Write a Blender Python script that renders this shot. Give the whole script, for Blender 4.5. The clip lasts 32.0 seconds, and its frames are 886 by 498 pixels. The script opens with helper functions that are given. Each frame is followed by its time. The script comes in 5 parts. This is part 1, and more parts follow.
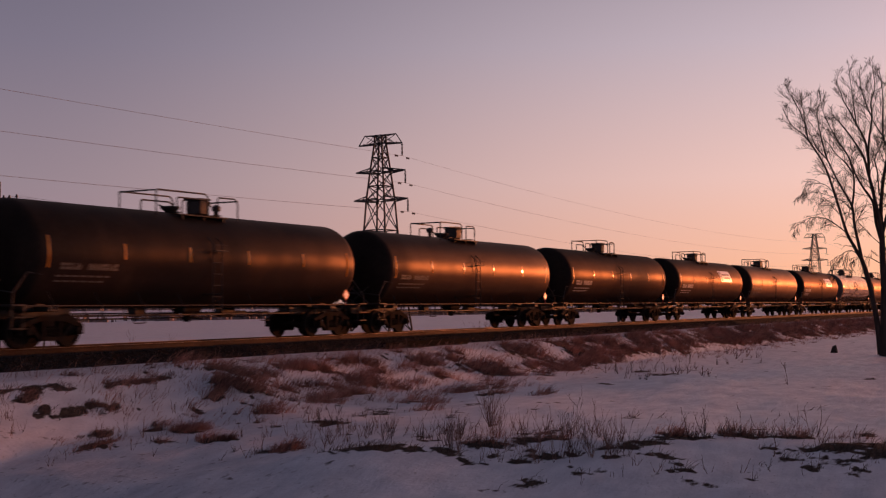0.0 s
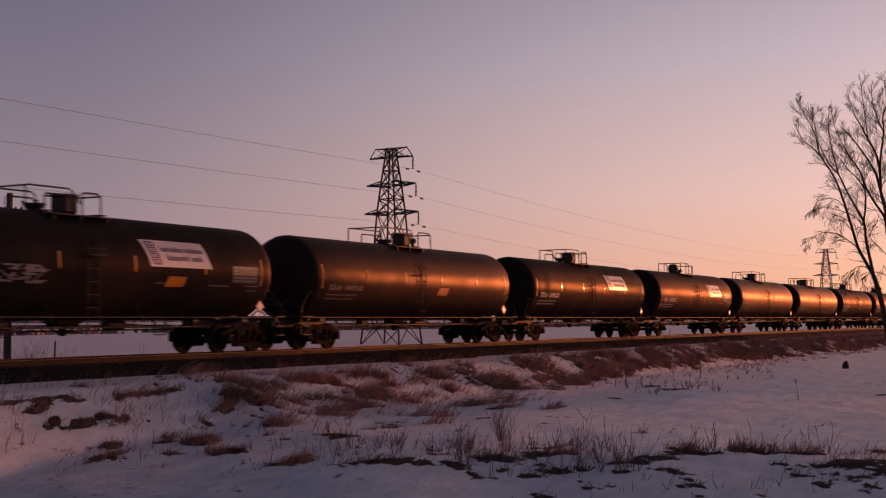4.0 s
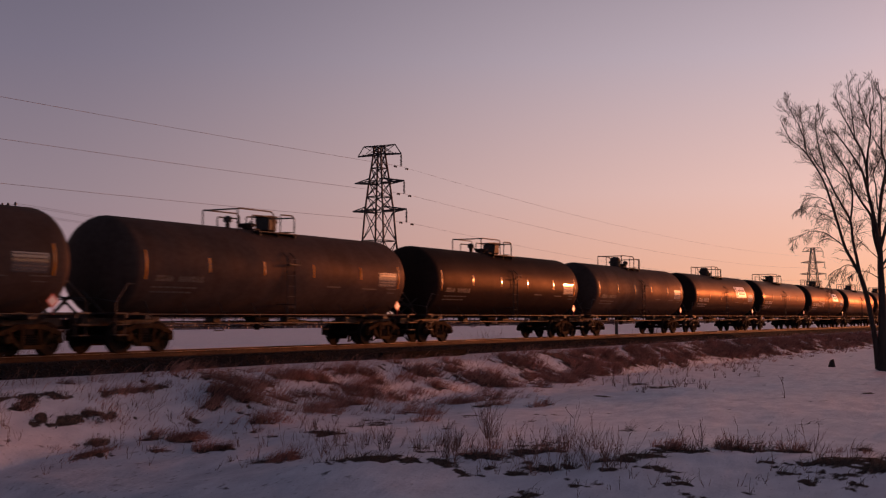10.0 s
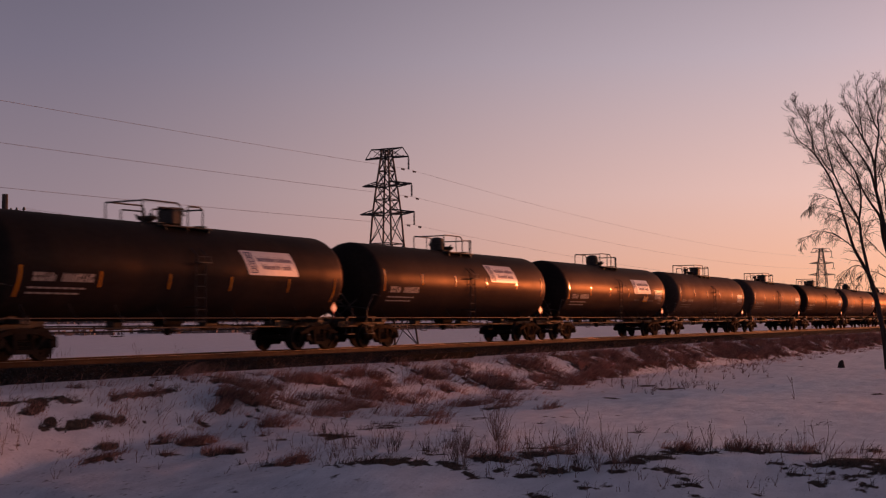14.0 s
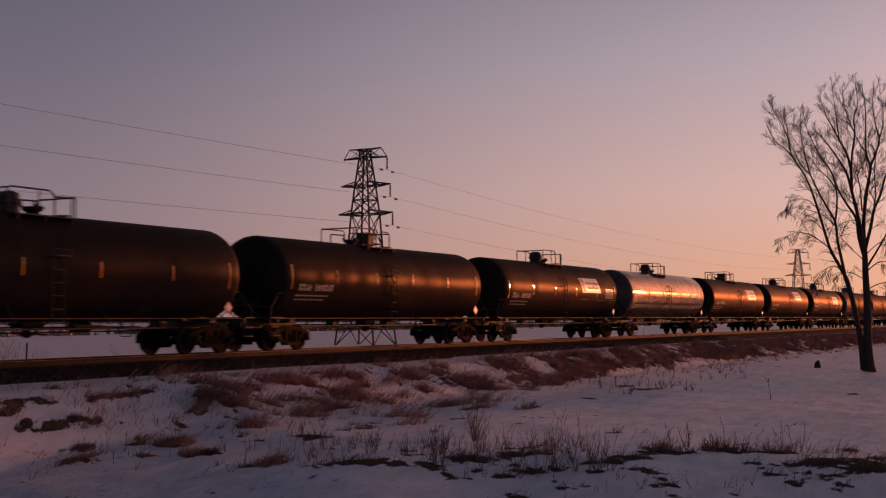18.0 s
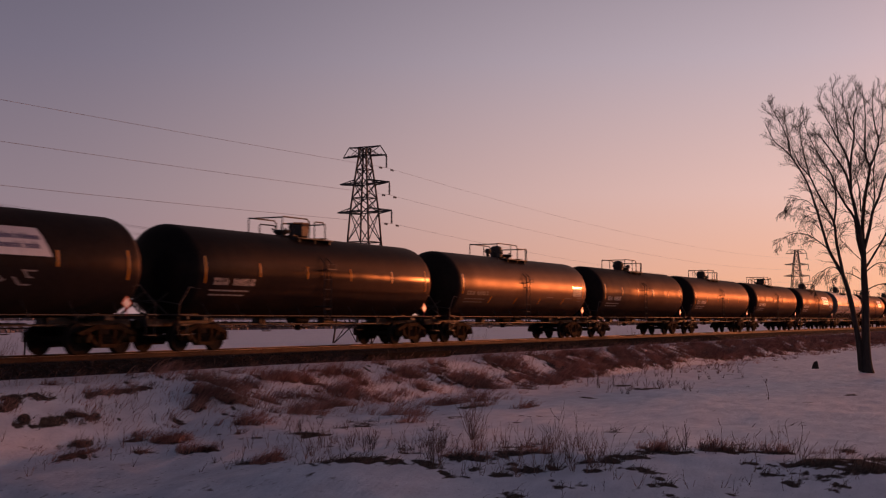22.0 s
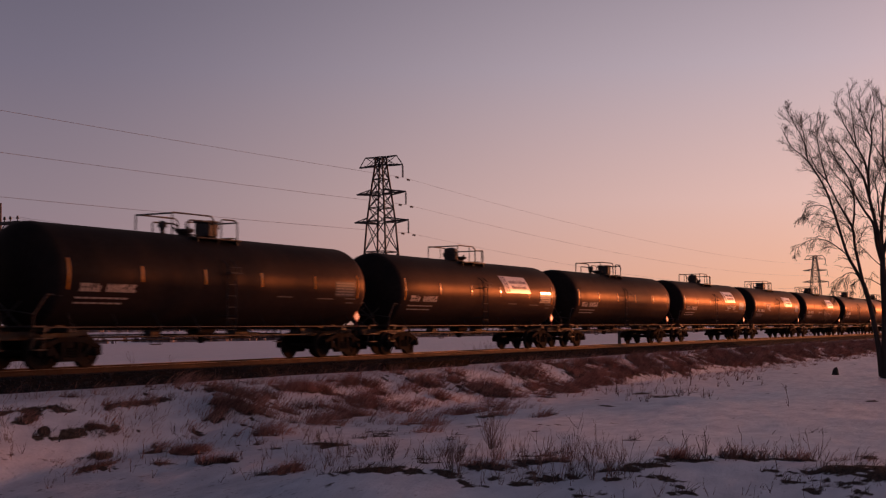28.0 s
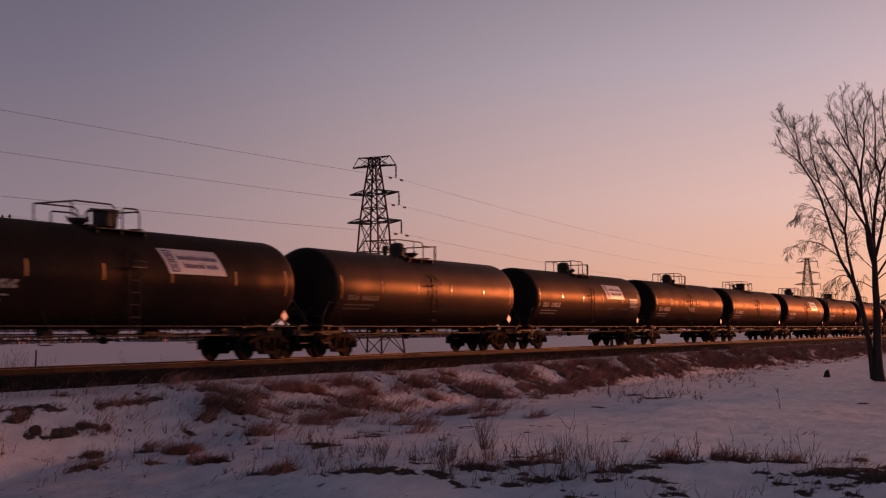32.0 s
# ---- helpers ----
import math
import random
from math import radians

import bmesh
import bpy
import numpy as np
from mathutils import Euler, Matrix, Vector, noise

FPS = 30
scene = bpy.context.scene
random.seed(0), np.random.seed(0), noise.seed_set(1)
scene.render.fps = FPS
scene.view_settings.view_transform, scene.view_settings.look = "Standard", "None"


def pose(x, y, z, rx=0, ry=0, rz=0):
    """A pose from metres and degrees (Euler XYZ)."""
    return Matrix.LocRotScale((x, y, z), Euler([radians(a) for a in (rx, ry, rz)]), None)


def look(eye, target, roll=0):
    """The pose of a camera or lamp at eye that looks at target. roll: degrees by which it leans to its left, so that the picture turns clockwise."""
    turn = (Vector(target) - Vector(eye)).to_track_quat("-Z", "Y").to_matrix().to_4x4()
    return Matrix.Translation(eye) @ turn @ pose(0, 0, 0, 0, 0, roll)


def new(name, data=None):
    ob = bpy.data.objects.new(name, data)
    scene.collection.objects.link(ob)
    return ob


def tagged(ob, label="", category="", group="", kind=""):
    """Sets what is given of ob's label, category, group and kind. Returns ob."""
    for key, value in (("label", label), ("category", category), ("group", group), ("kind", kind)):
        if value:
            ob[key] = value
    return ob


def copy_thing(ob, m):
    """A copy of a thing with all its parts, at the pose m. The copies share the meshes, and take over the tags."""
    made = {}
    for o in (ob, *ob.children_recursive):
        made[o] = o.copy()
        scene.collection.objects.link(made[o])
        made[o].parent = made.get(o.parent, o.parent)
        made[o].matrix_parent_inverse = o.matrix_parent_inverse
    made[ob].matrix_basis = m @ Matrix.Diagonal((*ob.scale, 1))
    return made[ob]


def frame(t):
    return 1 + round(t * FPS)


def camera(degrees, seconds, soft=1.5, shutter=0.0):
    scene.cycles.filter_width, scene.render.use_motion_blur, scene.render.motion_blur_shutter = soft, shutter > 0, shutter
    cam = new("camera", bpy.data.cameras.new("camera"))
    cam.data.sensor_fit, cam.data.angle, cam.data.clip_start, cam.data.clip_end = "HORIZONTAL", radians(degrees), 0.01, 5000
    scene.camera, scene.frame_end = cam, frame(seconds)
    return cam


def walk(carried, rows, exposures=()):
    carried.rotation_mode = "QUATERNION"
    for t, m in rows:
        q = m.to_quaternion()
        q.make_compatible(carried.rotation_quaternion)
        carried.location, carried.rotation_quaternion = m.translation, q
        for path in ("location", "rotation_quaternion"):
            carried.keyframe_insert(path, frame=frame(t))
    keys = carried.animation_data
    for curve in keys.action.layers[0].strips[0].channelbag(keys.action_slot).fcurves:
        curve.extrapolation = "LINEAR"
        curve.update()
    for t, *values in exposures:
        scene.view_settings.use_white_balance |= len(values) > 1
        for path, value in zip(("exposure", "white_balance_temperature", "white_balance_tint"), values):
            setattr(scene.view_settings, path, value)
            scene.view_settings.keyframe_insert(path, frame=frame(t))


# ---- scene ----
# World: the railway runs along x at y = 26.62; the camera stands at the origin, 1.6 m up.
EYE_Z = 1.6
TRACK_Y = 26.62
RAIL_Z = 0.59

# ---- camera ----
cam = camera(39.478, 32.0, soft=1.2, shutter=0.3)


def aim(yaw, pitch, roll):
    """A camera pose at the fixed stand from yaw (left of +y), pitch (up) and roll, in degrees."""
    a, b = radians(yaw), radians(pitch)
    ahead = Vector((-math.sin(a) * math.cos(b), math.cos(a) * math.cos(b), math.sin(b)))
    return look((0, 0, EYE_Z), Vector((0, 0, EYE_Z)) + ahead * 10, roll)


VIEW = [
    (0, -61.304, 2.704, -0.552), (0.5, -61.250, 2.862, -0.618), (1, -60.947, 2.950, -0.615), (1.5, -60.725, 3.003, -0.727),
    (2, -60.791, 3.100, -0.502), (2.5, -60.950, 3.106, -0.319), (3, -60.953, 3.152, -0.357), (3.5, -60.801, 3.330, -0.257),
    (5.5, -61.018, 3.277, -0.233), (6, -61.154, 3.364, -0.255), (6.5, -61.170, 3.369, -0.312), (7, -61.116, 3.314, -0.402),
    (7.5, -61.058, 3.348, -0.338), (8, -61.007, 3.329, -0.248), (8.5, -61.114, 3.294, -0.183), (9, -61.188, 3.357, -0.286),
    (9.5, -61.289, 3.312, -0.149), (10, -61.386, 3.216, -0.106), (10.5, -61.512, 3.074, -0.122), (11, -61.625, 2.969, -0.081),
    (11.5, -61.737, 2.944, -0.124), (12, -61.892, 3.004, -0.306), (12.5, -61.935, 3.048, -0.276), (13, -61.822, 3.047, -0.394),
    (13.5, -61.425, 3.161, -0.474), (14, -61.021, 3.337, -0.381), (14.5, -61.009, 3.377, -0.320), (16.5, -61.903, 3.301, -0.257),
    (17, -61.939, 3.378, -0.281), (17.5, -61.958, 3.383, -0.303), (18, -62.023, 3.349, -0.385), (18.5, -62.028, 3.326, -0.398),
    (19, -62.124, 3.364, -0.395), (19.5, -62.127, 3.449, -0.471), (20, -62.153, 3.494, -0.439), (20.5, -62.208, 3.475, -0.395),
    (21, -62.214, 3.450, -0.348), (21.5, -62.128, 3.342, -0.152), (22, -62.077, 3.279, -0.036), (22.5, -62.011, 3.199, 0.127),
    (23, -61.758, 3.240, -0.065), (23.5, -61.745, 3.299, -0.085), (24, -61.792, 3.267, -0.072), (24.5, -61.901, 3.260, -0.183),
    (25, -62.137, 3.286, -0.257), (25.5, -62.118, 3.366, -0.249), (27.5, -61.575, 3.632, -0.333), (28, -61.289, 3.707, -0.514),
    (28.5, -61.132, 3.825, -0.549), (29, -61.089, 3.903, -0.732), (29.5, -61.421, 3.876, -0.571), (30, -61.682, 3.784, -0.373),
    (30.5, -61.547, 3.723, -0.196), (31, -61.511, 3.665, -0.257), (31.5, -61.558, 3.724, -0.286), (32, -61.621, 3.735, -0.254)]
EXPOSURES = [(0, 0.0), (6, -0.07), (7, -0.08), (8, -0.18), (9, -0.14), (10, -0.10), (13, -0.11), (14.5, -0.13), (16.5, -0.36), (18.1, -0.36), (18.4, -0.15), (24, -0.17), (32, -0.19)]
walk(cam, [(t, aim(a, b, c)) for t, a, b, c in VIEW], EXPOSURES)

# ---- light: sun just above the horizon, out of view to the right ----
SUN_AZ, SUN_EL = radians(-23.6), radians(5.2)
SUN_DIR = Vector((math.cos(SUN_AZ) * math.cos(SUN_EL), math.sin(SUN_AZ) * math.cos(SUN_EL), math.sin(SUN_EL)))


def build_world():
    w = bpy.data.worlds.new("dusk_sky")
    scene.world = w
    w.use_nodes = True
    nt = w.node_tree
    nt.nodes.clear()
    N, L = nt.nodes.new, nt.links.new
    out, bg = N("ShaderNodeOutputWorld"), N("ShaderNodeBackground")
    sky = N("ShaderNodeTexSky")
    sky.sky_type = "NISHITA"
    sky.sun_disc = False
    sky.sun_elevation = SUN_EL
    sky.sun_rotation = math.pi / 2 - SUN_AZ
    sky.dust_density = 3.0
    co = N("ShaderNodeTexCoord")
    sep = N("ShaderNodeSeparateXYZ")
    L(co.outputs["Generated"], sep.inputs[0])

    def ramp(stops, value):
        r = N("ShaderNodeValToRGB")
        e = r.color_ramp.elements
        while len(e) < len(stops):
            e.new(0.5)
        for el, (pos, col) in zip(e, stops):
            el.position, el.color = pos, (col[0] * 1.025, col[1], col[2], 1)
        L(value, r.inputs[0])
        return r.outputs[0]

    # twilight colours by height, away from and towards the sun
    away = ramp([(0.0, (0.365, 0.24, 0.275)), (0.03, (0.347, 0.235, 0.272)), (0.10, (0.29, 0.225, 0.265)), (0.206, (0.194, 0.170, 0.231)),
                 (0.35, (0.105, 0.102, 0.150)), (0.6, (0.052, 0.058, 0.095)), (1.0, (0.036, 0.044, 0.080))], sep.outputs[2])
    near = ramp([(0.0, (1.12, 0.52, 0.28)), (0.03, (1.06, 0.545, 0.335)), (0.10, (0.95, 0.62, 0.545)), (0.206, (0.64, 0.525, 0.58)),
                 (0.35, (0.28, 0.245, 0.31)), (0.6, (0.085, 0.09, 0.135)), (1.0, (0.036, 0.044, 0.080))], sep.outputs[2])
    dot = N("ShaderNodeVectorMath")
    dot.operation = "DOT_PRODUCT"
    dot.inputs[1].default_value = (math.cos(SUN_AZ), math.sin(SUN_AZ), 0)
    L(co.outputs["Generated"], dot.inputs[0])
    mr = N("ShaderNodeMapRange")
    mr.interpolation_type = "SMOOTHSTEP"
    mr.inputs[1].default_value, mr.inputs[2].default_value = 0.28, 1.0
    L(dot.outputs["Value"], mr.inputs[0])
    mix = N("ShaderNodeMix")
    mix.data_type = "RGBA"
    L(mr.outputs[0], mix.inputs[0])
    L(away, mix.inputs[6])
    L(near, mix.inputs[7])
    scale = N("ShaderNodeMix")
    scale.data_type, scale.blend_type = "RGBA", "ADD"
    scale.inputs[0].default_value = 0.003
    L(mix.outputs[2], scale.inputs[6])
    L(sky.outputs[0], scale.inputs[7])
    # bright haze round the sun
    dot3, power, glow = N("ShaderNodeVectorMath"), N("ShaderNodeMath"), N("ShaderNodeMix")
    dot3.operation = "DOT_PRODUCT"
    dot3.inputs[1].default_value = SUN_DIR
    L(co.outputs["Generated"], dot3.inputs[0])
    clip = N("ShaderNodeMath")
    clip.operation = "MAXIMUM"
    clip.inputs[1].default_value = 0.0
    L(dot3.outputs["Value"], clip.inputs[0])
    power.operation = "POWER"
    power.inputs[1].default_value = 26.0
    L(clip.outputs[0], power.inputs[0])
    glow.data_type, glow.blend_type = "RGBA", "ADD"
    glow.inputs[7].default_value = (5.0, 1.5, 0.62, 1)
    L(power.outputs[0], glow.inputs[0])
    L(scale.outputs[2], glow.inputs[6])
    L(glow.outputs[2], bg.inputs[0])
    bg.inputs[1].default_value = 1.0
    L(bg.outputs[0], out.inputs[0])


build_world()
sun = new("sun", bpy.data.lights.new("sun", "SUN"))
sun.data.energy, sun.data.angle, sun.data.color = 2.3, radians(1.0), (1.0, 0.26, 0.08)
sun.matrix_world = look(SUN_DIR * 50, (0, 0, 0))

# ---- materials ----


def material(name, base, rough=0.7, metal=0.0, vary=0.25, scale=6.0, bump=0.0, bump_scale=40.0, stain=None, stain_scale=1.2, stain_at=0.58, spec=0.5, stretch=(1, 1, 1), per_object=0.0):
    """A procedural surface: colour varied at two scales, stains, fine relief."""
    m = bpy.data.materials.new(name)
    m.use_nodes = True
    nt = m.node_tree
    N, L = nt.nodes.new, nt.links.new
    b = nt.nodes["Principled BSDF"]
    b.inputs["Roughness"].default_value, b.inputs["Metallic"].default_value = rough, metal
    b.inputs["Specular IOR Level"].default_value = spec
    co, mp = N("ShaderNodeTexCoord"), N("ShaderNodeMapping")
    mp.inputs["Scale"].default_value = stretch
    L(co.outputs["Object"], mp.inputs[0])
    vec = mp.outputs[0]

    def noise_tex(s, detail=4.0):
        n = N("ShaderNodeTexNoise")
        n.inputs["Scale"].default_value, n.inputs["Detail"].default_value = s, detail
        L(vec, n.inputs["Vector"])
        return n.outputs[0]

    fine = noise_tex(scale)
    mr = N("ShaderNodeMapRange")
    mr.inputs[1].default_value, mr.inputs[2].default_value = 0.25, 0.75
    mr.inputs[3].default_value, mr.inputs[4].default_value = 1 - vary, 1 + vary
    L(fine, mr.inputs[0])
    hsv = N("ShaderNodeHueSaturation")
    hsv.inputs["Color"].default_value = (*base, 1)
    value = mr.outputs[0]
    if per_object:
        info, ma, mu = N("ShaderNodeObjectInfo"), N("ShaderNodeMapRange"), N("ShaderNodeMath")
        ma.inputs[3].default_value, ma.inputs[4].default_value = 1 - per_object, 1 + per_object
        L(info.outputs["Random"], ma.inputs[0])
        mu.operation = "MULTIPLY"
        L(value, mu.inputs[0])
        L(ma.outputs[0], mu.inputs[1])
        value = mu.outputs[0]
    L(value, hsv.inputs["Value"])
    col = hsv.outputs[0]
    if stain:
        big = noise_tex(stain_scale, 6.0)
        st = N("ShaderNodeMapRange")
        st.inputs[1].default_value, st.inputs[2].default_value = stain_at - 0.06, stain_at + 0.1
        L(big, st.inputs[0])
        mx = N("ShaderNodeMix")
        mx.data_type = "RGBA"
        mx.inputs[7].default_value = (*stain, 1)
        L(st.outputs[0], mx.inputs[0])
        L(col, mx.inputs[6])
        col = mx.outputs[2]
        rr = N("ShaderNodeMapRange")
        rr.inputs[3].default_value, rr.inputs[4].default_value = rough, min(1.0, rough + 0.2)
        L(st.outputs[0], rr.inputs[0])
        L(rr.outputs[0], b.inputs["Roughness"])
    L(col, b.inputs["Base Color"])
    if bump:
        bn = N("ShaderNodeBump")
        bn.inputs["Strength"].default_value, bn.inputs["Distance"].default_value = bump, 0.02
        L(noise_tex(bump_scale, 3.0), bn.inputs["Height"])
        L(bn.outputs[0], b.inputs["Normal"])
    return m




def snow_material():
    """Old crusted snow; dead matted turf shows where the bare attribute is high."""
    m = bpy.data.materials.new("old_snow")
    m.use_nodes = True
    nt = m.node_tree
    N, L = nt.nodes.new, nt.links.new
    b = nt.nodes["Principled BSDF"]
    b.inputs["Roughness"].default_value = 0.52
    b.inputs["Specular IOR Level"].default_value = 0.8
    co = N("ShaderNodeTexCoord")

    def tex(s, detail, stretch=(1, 1, 1), turn=0.0):
        mp, n = N("ShaderNodeMapping"), N("ShaderNodeTexNoise")
        mp.inputs["Scale"].default_value = stretch
        mp.inputs["Rotation"].default_value = (0, 0, turn)
        L(co.outputs["Object"], mp.inputs[0])
        L(mp.outputs[0], n.inputs["Vector"])
        n.inputs["Scale"].default_value, n.inputs["Detail"].default_value = s, detail
        return n.outputs[0]

    def ramp(value, lo, hi, c0, c1):
        r = N("ShaderNodeValToRGB")
        r.color_ramp.elements[0].position, r.color_ramp.elements[1].position = lo, hi
        r.color_ramp.elements[0].color, r.color_ramp.elements[1].color = (*c0, 1), (*c1, 1)
        L(value, r.inputs[0])
        return r.outputs[0]

    snow = ramp(tex(1.1, 5, (1, 2, 1), 0.5), 0.3, 0.7, (0.60, 0.61, 0.66), (0.80, 0.81, 0.86))
    turf = ramp(tex(5.0, 5, (1, 3, 1), 0.9), 0.3, 0.7, (0.030, 0.026, 0.023), (0.105, 0.082, 0.066))
    at = N("ShaderNodeAttribute")
    at.attribute_name = "bare"
    add, sm = N("ShaderNodeMath"), N("ShaderNodeMapRange")
    add.operation = "ADD"
    L(at.outputs["Fac"], add.inputs[0])
    L(tex(4.5, 8, (1, 2.0, 1), 0.5), add.inputs[1])
    sm.inputs[1].default_value, sm.inputs[2].default_value = 0.84, 1.05
    L(add.outputs[0], sm.inputs[0])
    # specks of chaff and dirt
    spk = N("ShaderNodeMapRange")
    spk.inputs[1].default_value, spk.inputs[2].default_value, spk.inputs[4].default_value = 0.66, 0.74, 0.55
    L(tex(11.0, 5, (1, 2, 1)), spk.inputs[0])
    mx = N("ShaderNodeMath")
    mx.operation = "MAXIMUM"
    L(sm.outputs[0], mx.inputs[0])
    L(spk.outputs[0], mx.inputs[1])
    mix = N("ShaderNodeMix")
    mix.data_type = "RGBA"
    L(mx.outputs[0], mix.inputs[0])
    L(snow, mix.inputs[6])
    L(turf, mix.inputs[7])
    L(mix.outputs[2], b.inputs["Base Color"])
    for socket, dry, wet in (("Roughness", 0.52, 0.95), ("Specular IOR Level", 0.8, 0.05)):
        dull = N("ShaderNodeMapRange")
        dull.inputs[3].default_value, dull.inputs[4].default_value = dry, wet
        L(mx.outputs[0], dull.inputs[0])
        L(dull.outputs[0], b.inputs[socket])
    b1, b2 = N("ShaderNodeBump"), N("ShaderNodeBump")
    b1.inputs["Strength"].default_value, b1.inputs["Distance"].default_value = 0.55, 0.10
    b2.inputs["Strength"].default_value, b2.inputs["Distance"].default_value = 0.5, 0.025
    L(tex(1.1, 4, (1, 2.4, 1), -0.3), b1.inputs["Height"])
    L(tex(9.0, 4, (1, 1.8, 1), 0.3), b2.inputs["Height"])
    L(b1.outputs[0], b2.inputs["Normal"])
    L(b2.outputs[0], b.inputs["Normal"])
    return m


SNOW = snow_material()


def paint_material(name, base, dirt, gloss, rough, dirt_at=0.6, ripple=0.004, warm=0.0):
    """Aged tank paint: a matt body with a weak soft sheen, streaked with road dirt."""
    m = bpy.data.materials.new(name)
    m.use_nodes = True
    nt = m.node_tree
    nt.nodes.remove(nt.nodes["Principled BSDF"])
    N, L = nt.nodes.new, nt.links.new
    co, info = N("ShaderNodeTexCoord"), N("ShaderNodeObjectInfo")

    def tex(s, detail, stretch):
        mp, n = N("ShaderNodeMapping"), N("ShaderNodeTexNoise")
        mp.inputs["Scale"].default_value = stretch
        L(co.outputs["Object"], mp.inputs[0])
        ad = N("ShaderNodeVectorMath")
        sc = N("ShaderNodeVectorMath")
        sc.operation = "SCALE"
        sc.inputs[0].default_value = (37.0, 11.0, 5.0)
        L(info.outputs["Random"], sc.inputs["Scale"])
        L(mp.outputs[0], ad.inputs[0])
        L(sc.outputs[0], ad.inputs[1])
        L(ad.outputs[0], n.inputs["Vector"])
        n.inputs["Scale"].default_value, n.inputs["Detail"].default_value = s, detail
        return n.outputs[0]

    def mapped(v, a, b, c, d):
        r = N("ShaderNodeMapRange")
        for k, x in enumerate((a, b, c, d)):
            r.inputs[k + 1].default_value = x
        L(v, r.inputs[0])
        return r.outputs[0]

    mix = N("ShaderNodeMix")
    mix.data_type = "RGBA"
    mix.inputs[6].default_value, mix.inputs[7].default_value = (*base, 1), (*dirt, 1)
    L(mapped(tex(1.0, 6, (0.9, 0.9, 0.35)), dirt_at - 0.12, dirt_at + 0.12, 0, 1), mix.inputs[0])
    hs = N("ShaderNodeHueSaturation")
    L(mix.outputs[2], hs.inputs["Color"])
    L(mapped(tex(7.0, 5, (0.5, 1, 1)), 0.25, 0.75, 0.84, 1.16), hs.inputs["Value"])
    dif, glo, add = N("ShaderNodeBsdfDiffuse"), N("ShaderNodeBsdfAnisotropic"), N("ShaderNodeAddShader")
    glo.distribution = "BECKMANN"
    L(hs.outputs[0], dif.inputs["Color"])
    sheen = mapped(tex(1.6, 4, (0.6, 1, 1)), 0.3, 0.7, gloss * 0.8, gloss * 1.15)
    lw, pw, ma, mm = N("ShaderNodeLayerWeight"), N("ShaderNodeMath"), N("ShaderNodeMath"), N("ShaderNodeMath")
    lw.inputs["Blend"].default_value = 0.5
    pw.operation, ma.operation, mm.operation = "POWER", "MULTIPLY_ADD", "MULTIPLY"
    pw.inputs[1].default_value = 3.0
    ma.inputs[1].default_value, ma.inputs[2].default_value = 6.8, 0.22
    L(lw.outputs["Facing"], pw.inputs[0])
    L(pw.outputs[0], ma.inputs[0])
    L(ma.outputs[0], mm.inputs[0])
    L(sheen, mm.inputs[1])
    sheen = mm.outputs[0]
    # tints the sheen: the orange of the evening light is put into its colour
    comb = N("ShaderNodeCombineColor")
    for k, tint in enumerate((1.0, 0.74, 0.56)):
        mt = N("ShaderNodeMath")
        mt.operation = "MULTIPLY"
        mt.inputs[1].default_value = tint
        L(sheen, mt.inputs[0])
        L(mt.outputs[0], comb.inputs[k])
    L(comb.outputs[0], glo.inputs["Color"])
    L(mapped(tex(3.0, 4, (0.5, 1, 1)), 0.3, 0.7, rough - 0.02, rough + 0.03), glo.inputs["Roughness"])
    # broad sheen at grazing angles, the low sun's orange put into its colour
    warm_lobe, p4, m4, both = N("ShaderNodeBsdfAnisotropic"), N("ShaderNodeMath"), N("ShaderNodeMath"), N("ShaderNodeAddShader")
    warm_lobe.distribution = "BECKMANN"
    warm_lobe.inputs["Roughness"].default_value = 0.58
    p4.operation, m4.operation = "POWER", "MULTIPLY"
    p4.inputs[1].default_value, m4.inputs[1].default_value = 4.0, warm or gloss * 5
    L(lw.outputs["Facing"], p4.inputs[0])
    L(p4.outputs[0], m4.inputs[0])
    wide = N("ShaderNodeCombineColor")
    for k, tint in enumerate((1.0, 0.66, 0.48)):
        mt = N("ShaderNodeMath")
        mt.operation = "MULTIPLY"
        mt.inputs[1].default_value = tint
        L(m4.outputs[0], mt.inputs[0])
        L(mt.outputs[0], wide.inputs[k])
    L(wide.outputs[0], warm_lobe.inputs["Color"])
    L(glo.outputs[0], both.inputs[0])
    L(warm_lobe.outputs[0], both.inputs[1])
    L(dif.outputs[0], add.inputs[0])
    L(both.outputs[0], add.inputs[1])
    # the shell bulges between its weld seams, and a few rings are dented
    wave, dent = N("ShaderNodeBump"), N("ShaderNodeBump")
    wave.inputs["Strength"].default_value, wave.inputs["Distance"].default_value = 1.0, ripple * 14
    dent.inputs["Strength"].default_value, dent.inputs["Distance"].default_value = 1.0, ripple * 4
    L(tex(0.42, 1.0, (1.0, 0.05, 0.05)), wave.inputs["Height"])
    L(tex(0.7, 1.0, (1.0, 0.3, 0.3)), dent.inputs["Height"])
    L(wave.outputs[0], dent.inputs["Normal"])
    L(dent.outputs[0], glo.inputs["Normal"])
    L(dent.outputs[0], warm_lobe.inputs["Normal"])
    L(add.outputs[0], nt.nodes["Material Output"].inputs["Surface"])
    return m


